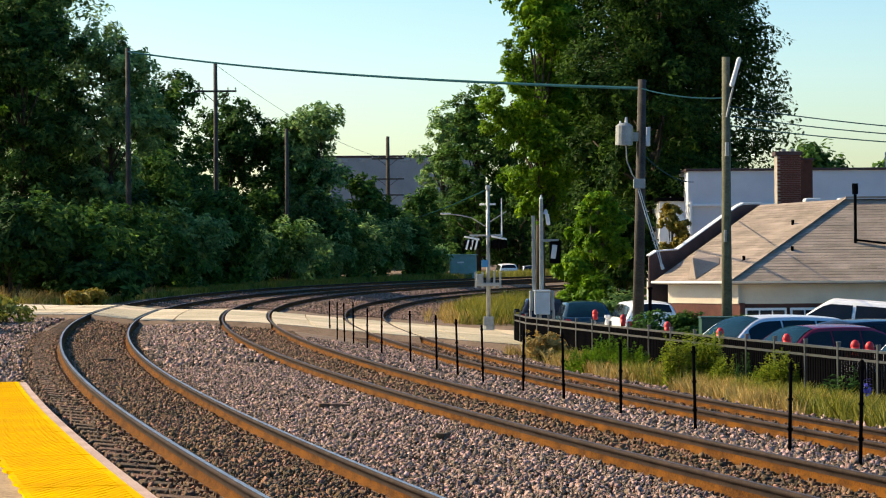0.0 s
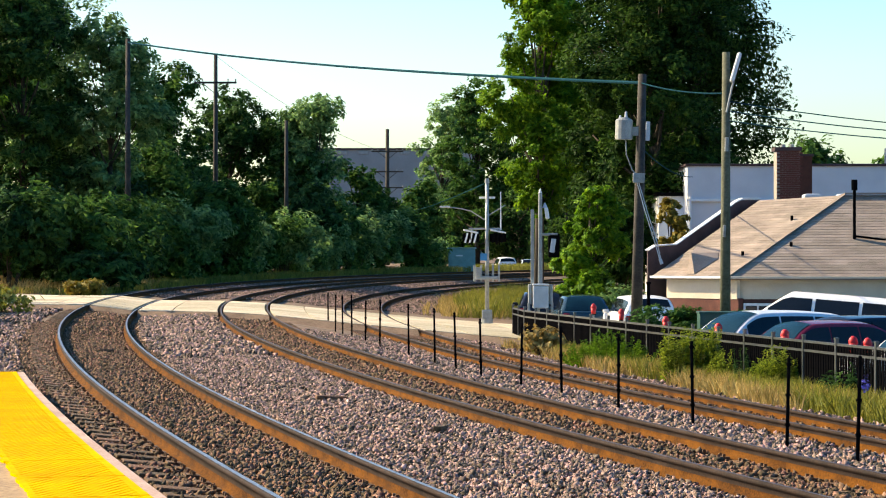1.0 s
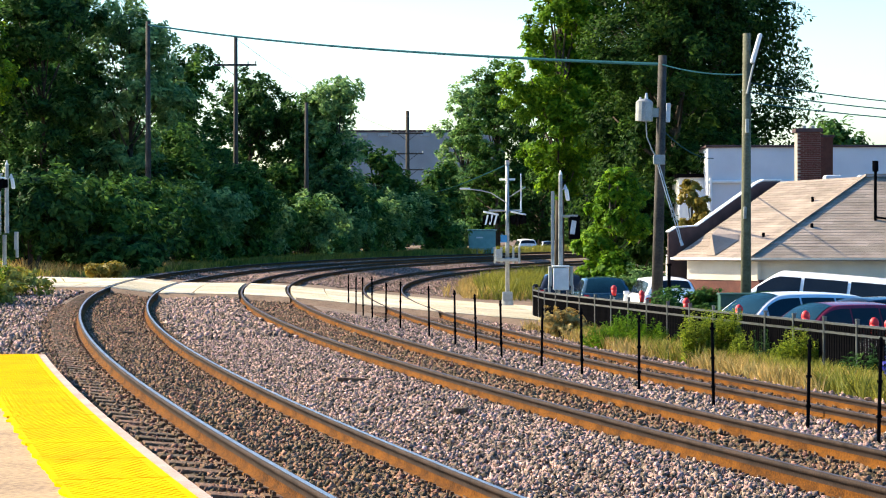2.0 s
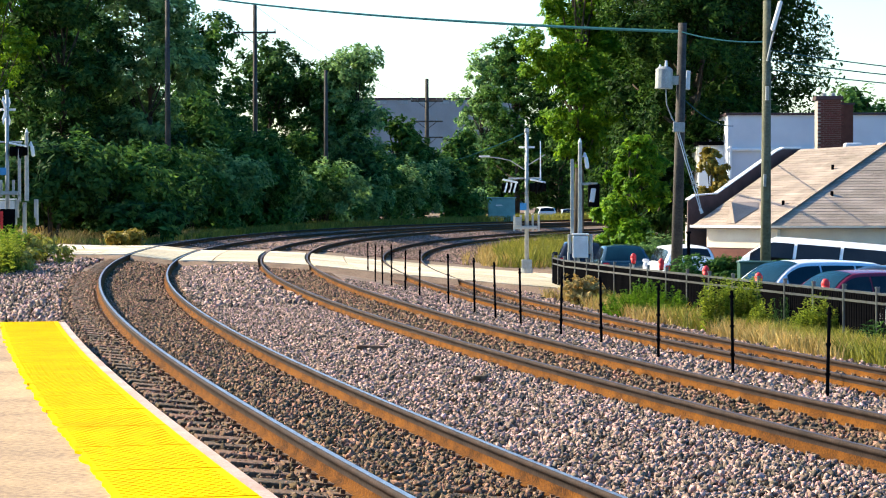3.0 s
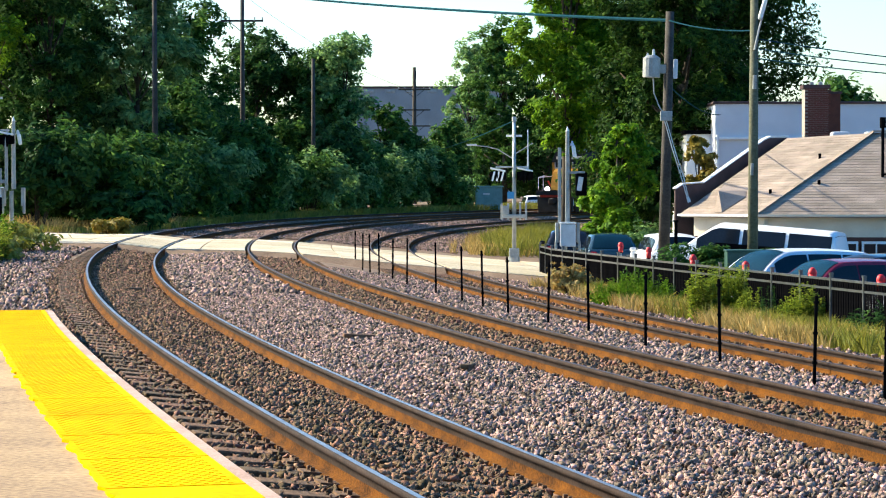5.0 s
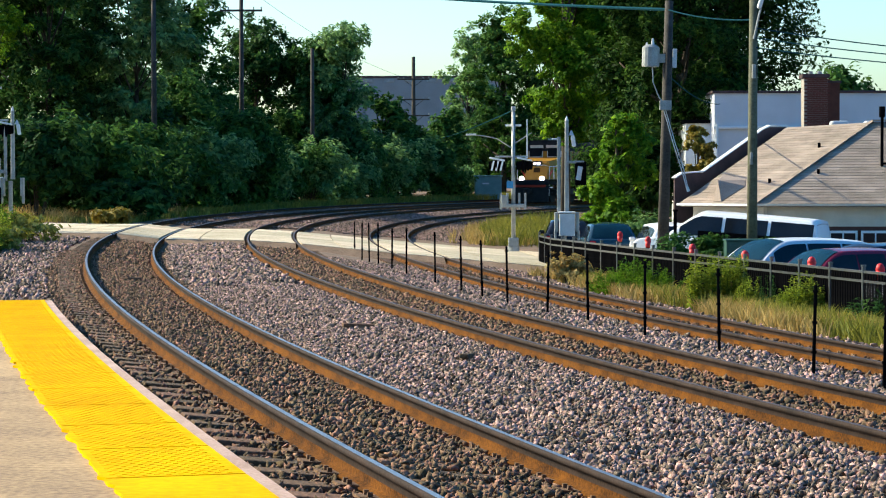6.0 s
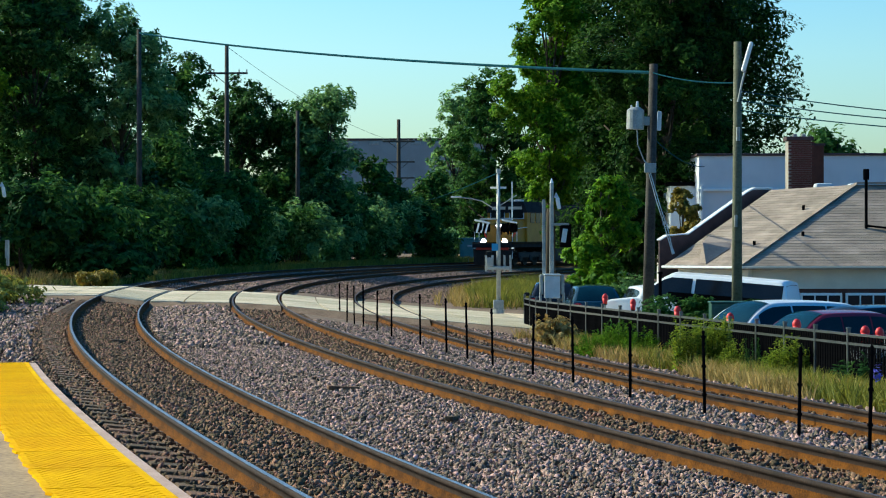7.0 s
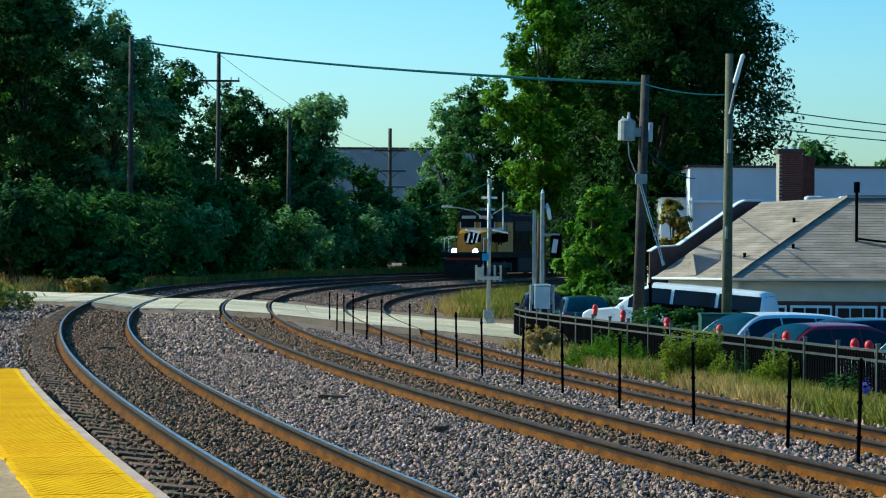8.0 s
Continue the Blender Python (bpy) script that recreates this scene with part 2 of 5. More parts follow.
def ground_z(x, y):
    s, u = su_of(x, y)
    return np.interp(u, U_NODES, Z_NODES) + np.interp(s, SS, RISE) - .04 * np.interp(s, [84, 88], [0, 1]) * np.interp(u, [-2.6, -1.6, 9.8, 10.8], [0, 1, 1, 0])


def gz(x, y):
    return float(ground_z(x, y)[0])


# ---- ground ----
def axis(a, b, step, far):
    mid = np.arange(a, b + step, step)
    g = step * np.cumsum(1.35 ** np.arange(1, 40))
    return np.concatenate([(a - g[g < far])[::-1], mid, b + step + g[g < far]])


gx, gy = axis(-24, 30, .4, 3000), axis(4, 215, .8, 3000)
mx, my = np.meshgrid(gx, gy)
gv = np.c_[mx.ravel(), my.ravel(), ground_z(mx.ravel(), my.ravel()) - .03]
nx, ny = len(gx), len(gy)
gi = (np.arange(ny - 1)[:, None] * nx + np.arange(nx - 1)).ravel()
ground = mesh_from("ground", gv, np.c_[gi, gi + 1, gi + nx + 1, gi + nx], "soil", smooth=True)
tagged(ground, "brown gravelly earth around the railway tracks", "ground", kind="structure")


# ---- tracks ----
RAIL = [(-.07, -.17), (-.07, -.158), (-.012, -.135), (-.010, -.088), (-.009, -.045), (-.036, -.033), (-.036, -.008), (-.019, 0)]
RAIL = RAIL + [(-x, z) for x, z in RAIL[::-1]]


def rail(parent, u, z, side):
    pts = np.array(RAIL)
    ss = np.arange(-22, 262, 1.0)
    vs, hs = [], []
    for s in ss:
        for a, b in pts:
            vs.append(on_line(s, u + a, z + b))
    n = len(pts)
    fs, hd, sd = [], [], []
    for i in range(len(ss) - 1):
        for j in range(n):
            q = (i * n + j, i * n + (j + 1) % n, (i + 1) * n + (j + 1) % n, (i + 1) * n + j)
            # sd: head sides, fillets and the upper web coloured dark for the head's shade
            (hd if j == 7 else sd if 3 <= j <= 11 else fs).append(q)
    vs = np.array(vs)
    r = mesh_from("rail", vs, np.array(fs), "rust", parent)
    mesh_from("rail_head", vs, np.array(hd), "railhead" if u < 2 else "dullhead", r)
    mesh_from("head_side", vs, np.array(sd), "headside", r)
    return r


def tie_mesh():
    bm = box(B(), (0, 0, -.09), (2.6, .23, .18), bevel=.012)
    me = bpy.data.meshes.new("tie")
    bm.to_mesh(me)
    bm.free()
    me.materials.append(M["tie"])
    return me


def plate_mesh():
    bm = box(B(), (0, 0, .008), (.36, .19, .016))
    for x in (-.115, .115):
        for y in (-.05, .05):
            box(bm, (x, y, .025), (.028, .024, .035))
    me = bpy.data.meshes.new("tie_plate")
    bm.to_mesh(me)
    bm.free()
    me.materials.append(M["plate"])
    return me


TIE, PLATE = tie_mesh(), plate_mesh()
tracks = []
for i, (u, z, lift) in enumerate(TRACKS):
    t = thing("railway_track", pose(0, 0, 0), "steel rails with rusty sides spiked to dark timber ties in ballast", "railway track",
              "parallel tracks round the curve")
    tracks.append(t)
    rail(t, u - GAUGE, z + lift, 0)
    rail(t, u + GAUGE, z, 1)
    tilt = math.atan2(lift, 2 * GAUGE)
    rest = B()
    rng = random.Random(i)
    for k, s in enumerate(np.arange(-20, 150, .55)):
        s = s + rng.uniform(-.03, .03)
        h = float(np.interp(s, SS, HEAD))
        m = Matrix.Translation(on_line(s, u, z + lift / 2 - .172)) @ pose(0, 0, 0, 0, 0, -math.degrees(h) + rng.uniform(-1, 1)) @ pose(0, 0, 0, 0, math.degrees(tilt))
        if -6 < s < 62:
            ob = new("tie", TIE)
            ob.parent, ob.matrix_basis = t, m
            if s < 34:
                for a in (-GAUGE, GAUGE):
                    p = new("tie_plate", PLATE)
                    p.parent, p.matrix_basis = t, m @ Matrix.Translation((a, 0, 0))
        elif not 64 < s < 84:
            box(rest, m @ Vector((0, 0, -.09)), (2.6, .23, .18), m.to_3x3())
    r = part("tie_run", rest, "tie", t)
    r["kind"] = "stuff"


# ---- ballast stones ----
def stones(name, u0, u1, s0, s1, density, size, material, label, lift=.0, seed=1):
    rng = np.random.default_rng(seed)
    n = int((u1 - u0) * (s1 - s0) * density)
    u, s = rng.uniform(u0, u1, n), rng.uniform(s0, s1, n)
    h = np.interp(s, SS, HEAD)
    x, y = np.interp(s, SS, CX) + np.cos(h) * u, np.interp(s, SS, CY) - np.sin(h) * u
    z = np.interp(u, U_NODES, Z_NODES) + np.interp(s, SS, RISE) + lift + rng.uniform(-.3, .5, n) * size
    base = np.array([(-1.2, 0, 0), (1.2, 0, 0), (0, -1.2, 0), (0, 1.2, 0), (0, 0, -.9), (0, 0, .9)])
    fc = np.array([(0, 2, 5), (2, 1, 5), (1, 3, 5), (3, 0, 5), (2, 0, 4), (1, 2, 4), (3, 1, 4), (0, 3, 4)])
    sc = size * rng.uniform(.5, 1.25, (n, 1, 1)) * rng.uniform(.6, 1.2, (n, 1, 3)) * .5
    v = (base + rng.uniform(-.55, .55, (n, 6, 3))) * sc
    q = rng.normal(size=(n, 4))
    q /= np.linalg.norm(q, axis=1, keepdims=True)
    w, a, b, c = q.T
    rm = np.stack([1 - 2 * (b * b + c * c), 2 * (a * b - c * w), 2 * (a * c + b * w), 2 * (a * b + c * w), 1 - 2 * (a * a + c * c), 2 * (b * c - a * w),
                   2 * (a * c - b * w), 2 * (b * c + a * w), 1 - 2 * (a * a + b * b)], 1).reshape(n, 3, 3)
    v = np.einsum('nij,nkj->nki', rm, v) + np.stack([x, y, z], 1)[:, None]
    f = (fc[None] + 6 * np.arange(n)[:, None, None]).reshape(-1, 3)
    ob = mesh_from(name, v.reshape(-1, 3), f, material)
    return tagged(ob, label, "ballast", kind="stuff")


stones("ballast", 1.05, 3.27, -3, 30, 680, .052, "stone", "loose pinkish grey crushed stone between two tracks", seed=1)
stones("ballast", 1.05, 3.27, 30, 66, 170, .095, "stone", "loose pinkish grey crushed stone between two tracks", seed=2)
stones("ballast", -.66, .66, -2, 40, 430, .052, "stone_dirty", "dark oily crushed stone between the rails", lift=.0, seed=3)
stones("ballast", -1.66, -.84, -2, 46, 310, .055, "stone_dirty", "dark oily crushed stone beside the rail", lift=-.005, seed=4)
stones("ballast", 3.48, 4.82, -2, 44, 290, .064, "stone_dirty", "dark crushed stone between the rails", lift=-.01, seed=5)
stones("ballast", -.66, .66, 40, 64, 140, .075, "stone_dirty", "dark oily crushed stone between the rails", lift=.0, seed=23)
stones("ballast", 3.48, 4.82, 44, 65, 120, .08, "stone_dirty", "dark crushed stone between the rails", lift=-.01, seed=25)
stones("ballast", 5.02, 7.55, 0, 48, 210, .07, "stone", "grey crushed stone along the post row", seed=6)
stones("ballast", .84, 1.15, -3, 50, 420, .05, "stone_dirty", "dark oily crushed stone beside the rail", seed=13)
stones("ballast", 7.8, 9.1, 3, 50, 120, .07, "stone_dirty", "dark crushed stone between the rails", lift=-.01, seed=7)
stones("ballast", 9.5, 11.2, 6, 58, 80, .08, "stone", "grey crushed stone at the foot of the verge", seed=8)
stones("ballast", -7.5, -1.5, 16.8, 66, 90, .085, "stone", "pale crushed stone beyond the platform end", seed=9)
for k, (a, b) in enumerate(((.84, 3.3), (4.98, 7.6), (9.27, 11.4))):
    stones("ballast", a, b, 84, 165, 110, .075, "stone", "pinkish grey crushed stone beyond the crossing", lift=-.03, seed=10 + k)
for k, (a, b) in enumerate(((-.66, .66), (3.48, 4.82), (7.76, 9.1))):
    stones("ballast", a, b, 84, 150, 70, .07, "stone", "crushed stone between the far rails", lift=-.0, seed=30 + k)


# ---- platform ----
PZ = .30
platform = thing("platform", pose(0, 0, 0), "low concrete station platform with a yellow tactile strip", "platform", kind="structure")


def strip(bm, u0, u1, z0, z1, s0, s1, step=1.0, ragged=0.0):
    ss = np.linspace(s0, s1, max(2, int((s1 - s0) / step) + 1))
    prev = None
    for s in ss:
        q = []
        w = u0 + ragged * (noise.noise(Vector((s * 4.1, 0, 3))) + .6 * noise.noise(Vector((s * 13, 5, 0))))
        for u, z in ((w, z0), (u1, z0), (u1, z1), (w, z1)):
            v = on_line(s, u, z)
            v.z = z
            q.append(bm.verts.new(v))
        if prev:
            for i in range(4):
                bm.faces.new((prev[i], prev[(i + 1) % 4], q[(i + 1) % 4], q[i]))
        else:
            bm.faces.new(q[::-1])
        prev = q
    bm.faces.new(prev)
    bmesh.ops.recalc_face_normals(bm, faces=bm.faces)
    return bm


part("slab", strip(B(), -6.5, -1.72, -.4, PZ - .006, -24, 16.35), "concrete", platform)
part("edge_beam", strip(B(), -1.72, -1.63, -.4, PZ, -24, 16.4), "edge", platform, "pinkish worn concrete edge")
for k in range(33):
    s1 = 16.3 - k * 1.22
    bm = strip(B(), -2.41, -1.722, PZ - .005, PZ + .012, s1 - 1.19, s1, .08, .05)
    if k < 14:
        for a in np.arange(.06, 1.2, .06):
            for b in np.arange(-2.36, -1.77, .06) + (.03 if round(a / .06) % 2 else 0):
                v = on_line(s1 - a, b, 0)
                v.z = PZ + .013
                h = float(np.interp(s1 - a, SS, HEAD))
                box(bm, v, (.024, .024, .003), Matrix.Rotation(-h, 3, 'Z'))
    part("tactile_plate", bm, "yellow", platform)
    part("joint_filler", strip(B(), -2.4, -1.725, PZ - .02, PZ + .004, s1 - 1.218, s1 - 1.192), "headside", platform, "dark dirty joint between the yellow plates")

# ---- crossing road ----
NEAR, FAR = (66, -.42), (82.5, -.25)
RU = [-60, -20, -9, -3, -.75, .75, 3.39, 4.9, 7.67, 9.18, 12, 16, 90]
RZ = [.55, .5, .3, .16, .165, .0, -.015, -.094, -.345, -.469, -.7, -.95, -1.0]


def road_z(x, y):
    s, u = su_of(x, y)
    return float(np.interp(u[0], RU, RZ) + np.interp(s[0], SS, RISE)) + .006


crossing = thing("crossing_road", pose(0, 0, 0), "pale sunlit concrete panels of a level crossing over three tracks", "level crossing", kind="structure")
gaps = []
for u, z, lift in TRACKS:
    gaps += [u - GAUGE, u + GAUGE]


def on_road(u, f):
    """A place on the crossing: u across the railway, f from its near edge to its far edge."""
    lo, hi = 50.0, 110.0
    for _ in range(30):
        mid = (lo + hi) / 2
        p = on_line(mid, u)
        d = (p.y - NEAR[0] - NEAR[1] * p.x) / (FAR[0] - NEAR[0] + (FAR[1] - NEAR[1]) * p.x)
        lo, hi = (mid, hi) if d < f else (lo, mid)
    p = on_line(lo, u)
    p.z = road_z(p.x, p.y)
    return p


edges = [-30, -22, -15, -10, -6, -3, -1.9, -.83, -.68, .68, .83, 1.9, 3.3, 3.45, 4.83, 4.98, 6.2, 7.59, 7.74, 9.1, 9.25, 10.6, 13, 16, 20]
for a, b in zip(edges[:-1], edges[1:]):
    if b - a < .2:
        continue
    cuts = np.linspace(0, 1, 7 if -3 <= a < 10 else 3)
    for f0, f1 in zip(cuts[:-1], cuts[1:]):
        bm = B()
        g = .02
        c = [on_road(a + g, f0 + .003), on_road(b - g, f0 + .003), on_road(b - g, f1 - .003), on_road(a + g, f1 - .003)]
        top = [bm.verts.new(p) for p in c]
        low = [bm.verts.new(p - Vector((0, 0, .25))) for p in c]
        bm.faces.new(top)
        for i in range(4):
            bm.faces.new((top[i], low[i], low[(i + 1) % 4], top[(i + 1) % 4]))
        bmesh.ops.recalc_face_normals(bm, faces=bm.faces)
        part("crossing_panel", bm, "road", crossing)


# dirt ramps that run up to the panels
for a, b in ((-10, -6), (-6, -3), (-3, -.84), (-.66, .66), (.84, 3.3), (3.48, 4.82), (5.0, 7.57), (7.76, 9.08), (9.27, 12.5)):
    bm = B()
    top, low = [], []
    for u in np.linspace(a, b, 4):
        p = on_road(float(u), .0)
        q = p + (on_road(float(u), 0) - on_road(float(u), .1)).normalized() * .55
        q.z = gz(q.x, q.y) - .04
        top.append(bm.verts.new(p - Vector((0, 0, .015))))
        low.append(bm.verts.new(q))
    for i in range(3):
        bm.faces.new((low[i], low[i + 1], top[i + 1], top[i]))
    part("dirt_ramp", bm, "soil", crossing, "brown dirt packed against the panels")


# ---- trees and plants ----
def leaves(blobs, n, size, seed, up=.7, shell=.55, tufts=22):
    """Many small bent leaves over a set of lobes (x, y, z, rx, ry, rz), thicker towards their skins."""
    rng = np.random.default_rng(seed)
    bl = np.array(blobs, float)
    w = (bl[:, 3] * bl[:, 4] + bl[:, 3] * bl[:, 5] + bl[:, 4] * bl[:, 5])
    i = rng.choice(len(bl), n, p=w / w.sum())
    d = rng.normal(size=(n, 3))
    d /= np.linalg.norm(d, axis=1, keepdims=True)
    r = shell + (1.08 - shell) * rng.random(n) ** .7
    # twigs: the skin is bunched into tufts
    k = rng.normal(size=(len(bl) * tufts, 3))
    k /= np.linalg.norm(k, axis=1, keepdims=True)
    j = rng.integers(0, tufts, n) + i * tufts
    d = d * .25 + k[j]
    d /= np.linalg.norm(d, axis=1, keepdims=True)
    p = bl[i, :3] + d * bl[i, 3:] * (r * (.66 + .52 * rng.random(len(bl) * tufts)[j]))[:, None]
    nrm = d * .8 + rng.normal(size=(n, 3)) * .5 + np.array([0, 0, up])
    nrm /= np.linalg.norm(nrm, axis=1, keepdims=True)
    a = np.cross(nrm, rng.normal(size=(n, 3)))
    a /= np.linalg.norm(a, axis=1, keepdims=True) + 1e-9
    b = np.cross(nrm, a)
    s = (size * rng.uniform(.55, 1.35, n))[:, None]
    v = np.stack([p - a * s, p + b * s * .42 + nrm * s * .12, p + a * s, p - b * s * .42 + nrm * s * .12], 1)
    f = 4 * np.arange(n)[:, None] + np.array([0, 1, 2, 3])
    return v.reshape(-1, 3), f


def lobes(rng, r, h0, h1, n, flat=.8):
    """Lobes that fill a crown of radius r from h0 to h1, wide in the middle."""
    out = []
    for k in range(n):
        t = (k + rng.uniform(.1, .9)) / n
        wide = math.sin(math.pi * (.14 + .80 * t)) ** .7
        a = rng.uniform(0, 2 * math.pi)
        d = r * wide * rng.uniform(.25, .72)
        q = r * rng.uniform(.30, .48)
        out.append((math.cos(a) * d, math.sin(a) * d, h0 + (h1 - h0) * t * .93, q, q, q * flat))
    return out


def tree(x, y, r, h0, h1, seed, material, label, n=9000, size=.3, count=16, trunk=.3, base=None, group="trees by the line"):
    rng = random.Random(seed)
    z = gz(x, y) - .05 if base is None else base
    t = thing("tree", pose(x, y, z), label, "tree", group)
    lo = lobes(rng, r, h0, h1, count)
    bm = rod(B(), (0, 0, 0), (.1 * r * .2, 0, h0 + (h1 - h0) * .35), trunk, trunk * .6, 10)
    top = Vector((.1 * r * .2, 0, h0 + (h1 - h0) * .3))
    rod(bm, top, (0, 0, h1 * .9), trunk * .6, .04, 8)
    for b in lo:
        a = Vector((0, 0, min(b[2] * .7, h0 + (h1 - h0) * .5)))
        mid = a.lerp(Vector(b[:3]), .5) + Vector((0, 0, -.15))
        rod(bm, a, mid, trunk * .32, trunk * .2, 6)
        rod(bm, mid, b[:3], trunk * .2, .03, 6)
    part("trunk", bm, "bark", t, smooth=True)
    v, f = leaves(lo, n, size, seed)
    mesh_from("crown", v, f, material, t)
    return t


def bush(name, x, y, w, d, h, seed, material, label, n=1500, size=.16, count=7, category="shrub", group="", base=None, tufts=22):
    rng = random.Random(seed)
    z = gz(x, y) - .03 if base is None else base
    t = thing(name, pose(x, y, z), label, category, group)
    lo = []
    for k in range(count):
        q = rng.uniform(.28, .42)
        lo.append((rng.uniform(-.5, .5) * w * .62, rng.uniform(-.5, .5) * d * .62, h * rng.uniform(.3, .72), w * q, d * q, h * rng.uniform(.26, .36)))
    v, f = leaves(lo, n, size, seed, tufts=tufts)
    mesh_from("foliage", v, f, material, t)
    bm = B()
    for b in lo:
        rod(bm, (b[0] * .2, b[1] * .2, -.05), b[:3], .03, .012, 5)
    part("stem", bm, "bark", t)
    return t


def blades(name, pts, h, seed, material, label, wide=.02, lean=.35, category="grass"):
    """Upright narrow blades at the places given, as one tuft or strip of growth."""
    rng = np.random.default_rng(seed)
    p = np.array(pts, float)
    n = len(p)
    a = rng.uniform(0, 2 * np.pi, n)
    hh = h * rng.uniform(.45, 1.2, n)
    side = np.stack([np.cos(a), np.sin(a), 0 * a], 1) * (wide * rng.uniform(.6, 1.5, n))[:, None]
    tip = np.stack([rng.normal(size=n) * lean * hh, rng.normal(size=n) * lean * hh, hh], 1)
    mid = tip * .5 + np.array([0, 0, .08]) * hh[:, None]
    v = np.stack([p - side, p + side, p + mid + side * .8, p + tip, p + mid - side * .8], 1).reshape(-1, 3)
    f = 5 * np.arange(n)[:, None] + np.array([0, 1, 2, 3, 4])
    return tagged(mesh_from(name, v, f, material), label, category, kind="stuff")


def strip_points(u0, u1, s0, s1, n, seed, thin=0.0):
    rng = np.random.default_rng(seed)
    u, s = rng.uniform(u0, u1, n), rng.uniform(s0, s1, n)
    if thin:
        keep = np.array([noise.noise(Vector((a * .6, b * .25, seed))) > thin - .5 for a, b in zip(u, s)])
        u, s = u[keep], s[keep]
    h = np.interp(s, SS, HEAD)
    x, y = np.interp(s, SS, CX) + np.cos(h) * u, np.interp(s, SS, CY) - np.sin(h) * u
    return np.c_[x, y, np.interp(u, U_NODES, Z_NODES) + np.interp(s, SS, RISE) - .02]


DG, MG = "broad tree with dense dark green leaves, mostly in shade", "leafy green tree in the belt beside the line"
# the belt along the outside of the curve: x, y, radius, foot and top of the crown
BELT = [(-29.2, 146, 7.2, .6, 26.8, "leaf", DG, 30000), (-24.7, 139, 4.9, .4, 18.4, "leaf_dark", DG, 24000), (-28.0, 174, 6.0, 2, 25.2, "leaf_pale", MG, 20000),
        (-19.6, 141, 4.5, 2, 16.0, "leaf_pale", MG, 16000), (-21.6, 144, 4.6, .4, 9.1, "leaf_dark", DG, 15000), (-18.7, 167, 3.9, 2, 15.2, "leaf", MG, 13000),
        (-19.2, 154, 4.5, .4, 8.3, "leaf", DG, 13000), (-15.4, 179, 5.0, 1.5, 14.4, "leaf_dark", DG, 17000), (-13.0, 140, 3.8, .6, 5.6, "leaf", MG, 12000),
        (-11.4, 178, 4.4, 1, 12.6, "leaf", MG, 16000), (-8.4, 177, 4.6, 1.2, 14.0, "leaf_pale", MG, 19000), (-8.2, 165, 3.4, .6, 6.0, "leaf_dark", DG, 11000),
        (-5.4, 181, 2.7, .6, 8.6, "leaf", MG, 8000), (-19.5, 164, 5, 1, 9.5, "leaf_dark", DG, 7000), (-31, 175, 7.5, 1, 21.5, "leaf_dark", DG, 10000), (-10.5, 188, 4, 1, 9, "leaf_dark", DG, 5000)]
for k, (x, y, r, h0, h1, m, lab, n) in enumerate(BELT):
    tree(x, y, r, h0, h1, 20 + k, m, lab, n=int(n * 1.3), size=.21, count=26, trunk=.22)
# added tree whose light leaf colour stands for sunlit foliage in the belt
tree(-27.8, 134, 3.4, 9.2, 19.6, 58, "leaf_sun", "added slender tree, its leaves coloured a sunlit yellow-green, in front of darker trees", n=11000, size=.16, count=18, trunk=.14)
# undergrowth at the foot of the belt
for k, s in enumerate(np.arange(88, 175, 3.9)):
    rng = random.Random(k)
    p = on_line(s, -5.6 - rng.uniform(0, 2.0))
    hgt = 3.3 + 1.9 * rng.random() + max(0, (s - 130) * .02)
    if s > 170:
        hgt *= .8
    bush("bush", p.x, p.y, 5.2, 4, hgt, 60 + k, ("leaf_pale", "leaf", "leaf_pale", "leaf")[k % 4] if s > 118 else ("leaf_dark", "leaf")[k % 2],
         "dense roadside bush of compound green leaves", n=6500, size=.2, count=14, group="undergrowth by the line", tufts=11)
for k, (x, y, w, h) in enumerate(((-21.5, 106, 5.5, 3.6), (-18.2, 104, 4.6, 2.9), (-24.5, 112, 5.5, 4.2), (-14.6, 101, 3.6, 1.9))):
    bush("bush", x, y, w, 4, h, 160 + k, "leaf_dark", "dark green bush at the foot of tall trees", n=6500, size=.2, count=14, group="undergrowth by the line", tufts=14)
for k, (x, y, r, h0, h1, m, n) in enumerate([(-4.2, 205, 2.9, .5, 7.4, "leaf_dark", 6000), (1.9, 232, 4.2, 1, 17.4, "leaf_pale", 12000), (-.3, 214, 2.8, .5, 8.2, "leaf", 6000),
                                             (5.2, 220, 4.3, 1, 18.3, "leaf", 14000), (9.5, 222, 6, 1, 17, "leaf_dark", 12000), (13.5, 214, 6, 1, 19, "leaf_dark", 12000)]):
    tree(x, y, r, h0, h1, 100 + k, m, MG, n=int(n * 1.3), size=.22, count=22, group="trees beyond the curve")
for k, (x, y) in enumerate(((4.5, 234), (9.0, 238), (13.5, 236), (18, 230))):
    tree(x, y, 4.4, .2, 9, 110 + k, "leaf_deep", DG, n=7000, size=.3, count=20, group="trees beyond the curve")
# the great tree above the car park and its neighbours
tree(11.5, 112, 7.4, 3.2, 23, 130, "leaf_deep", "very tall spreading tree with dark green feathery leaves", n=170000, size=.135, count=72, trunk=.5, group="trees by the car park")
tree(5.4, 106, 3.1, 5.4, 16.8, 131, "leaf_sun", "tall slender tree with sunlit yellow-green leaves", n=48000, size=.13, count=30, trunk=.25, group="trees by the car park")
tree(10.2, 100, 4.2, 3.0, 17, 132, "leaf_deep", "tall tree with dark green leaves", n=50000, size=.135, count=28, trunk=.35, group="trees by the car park")
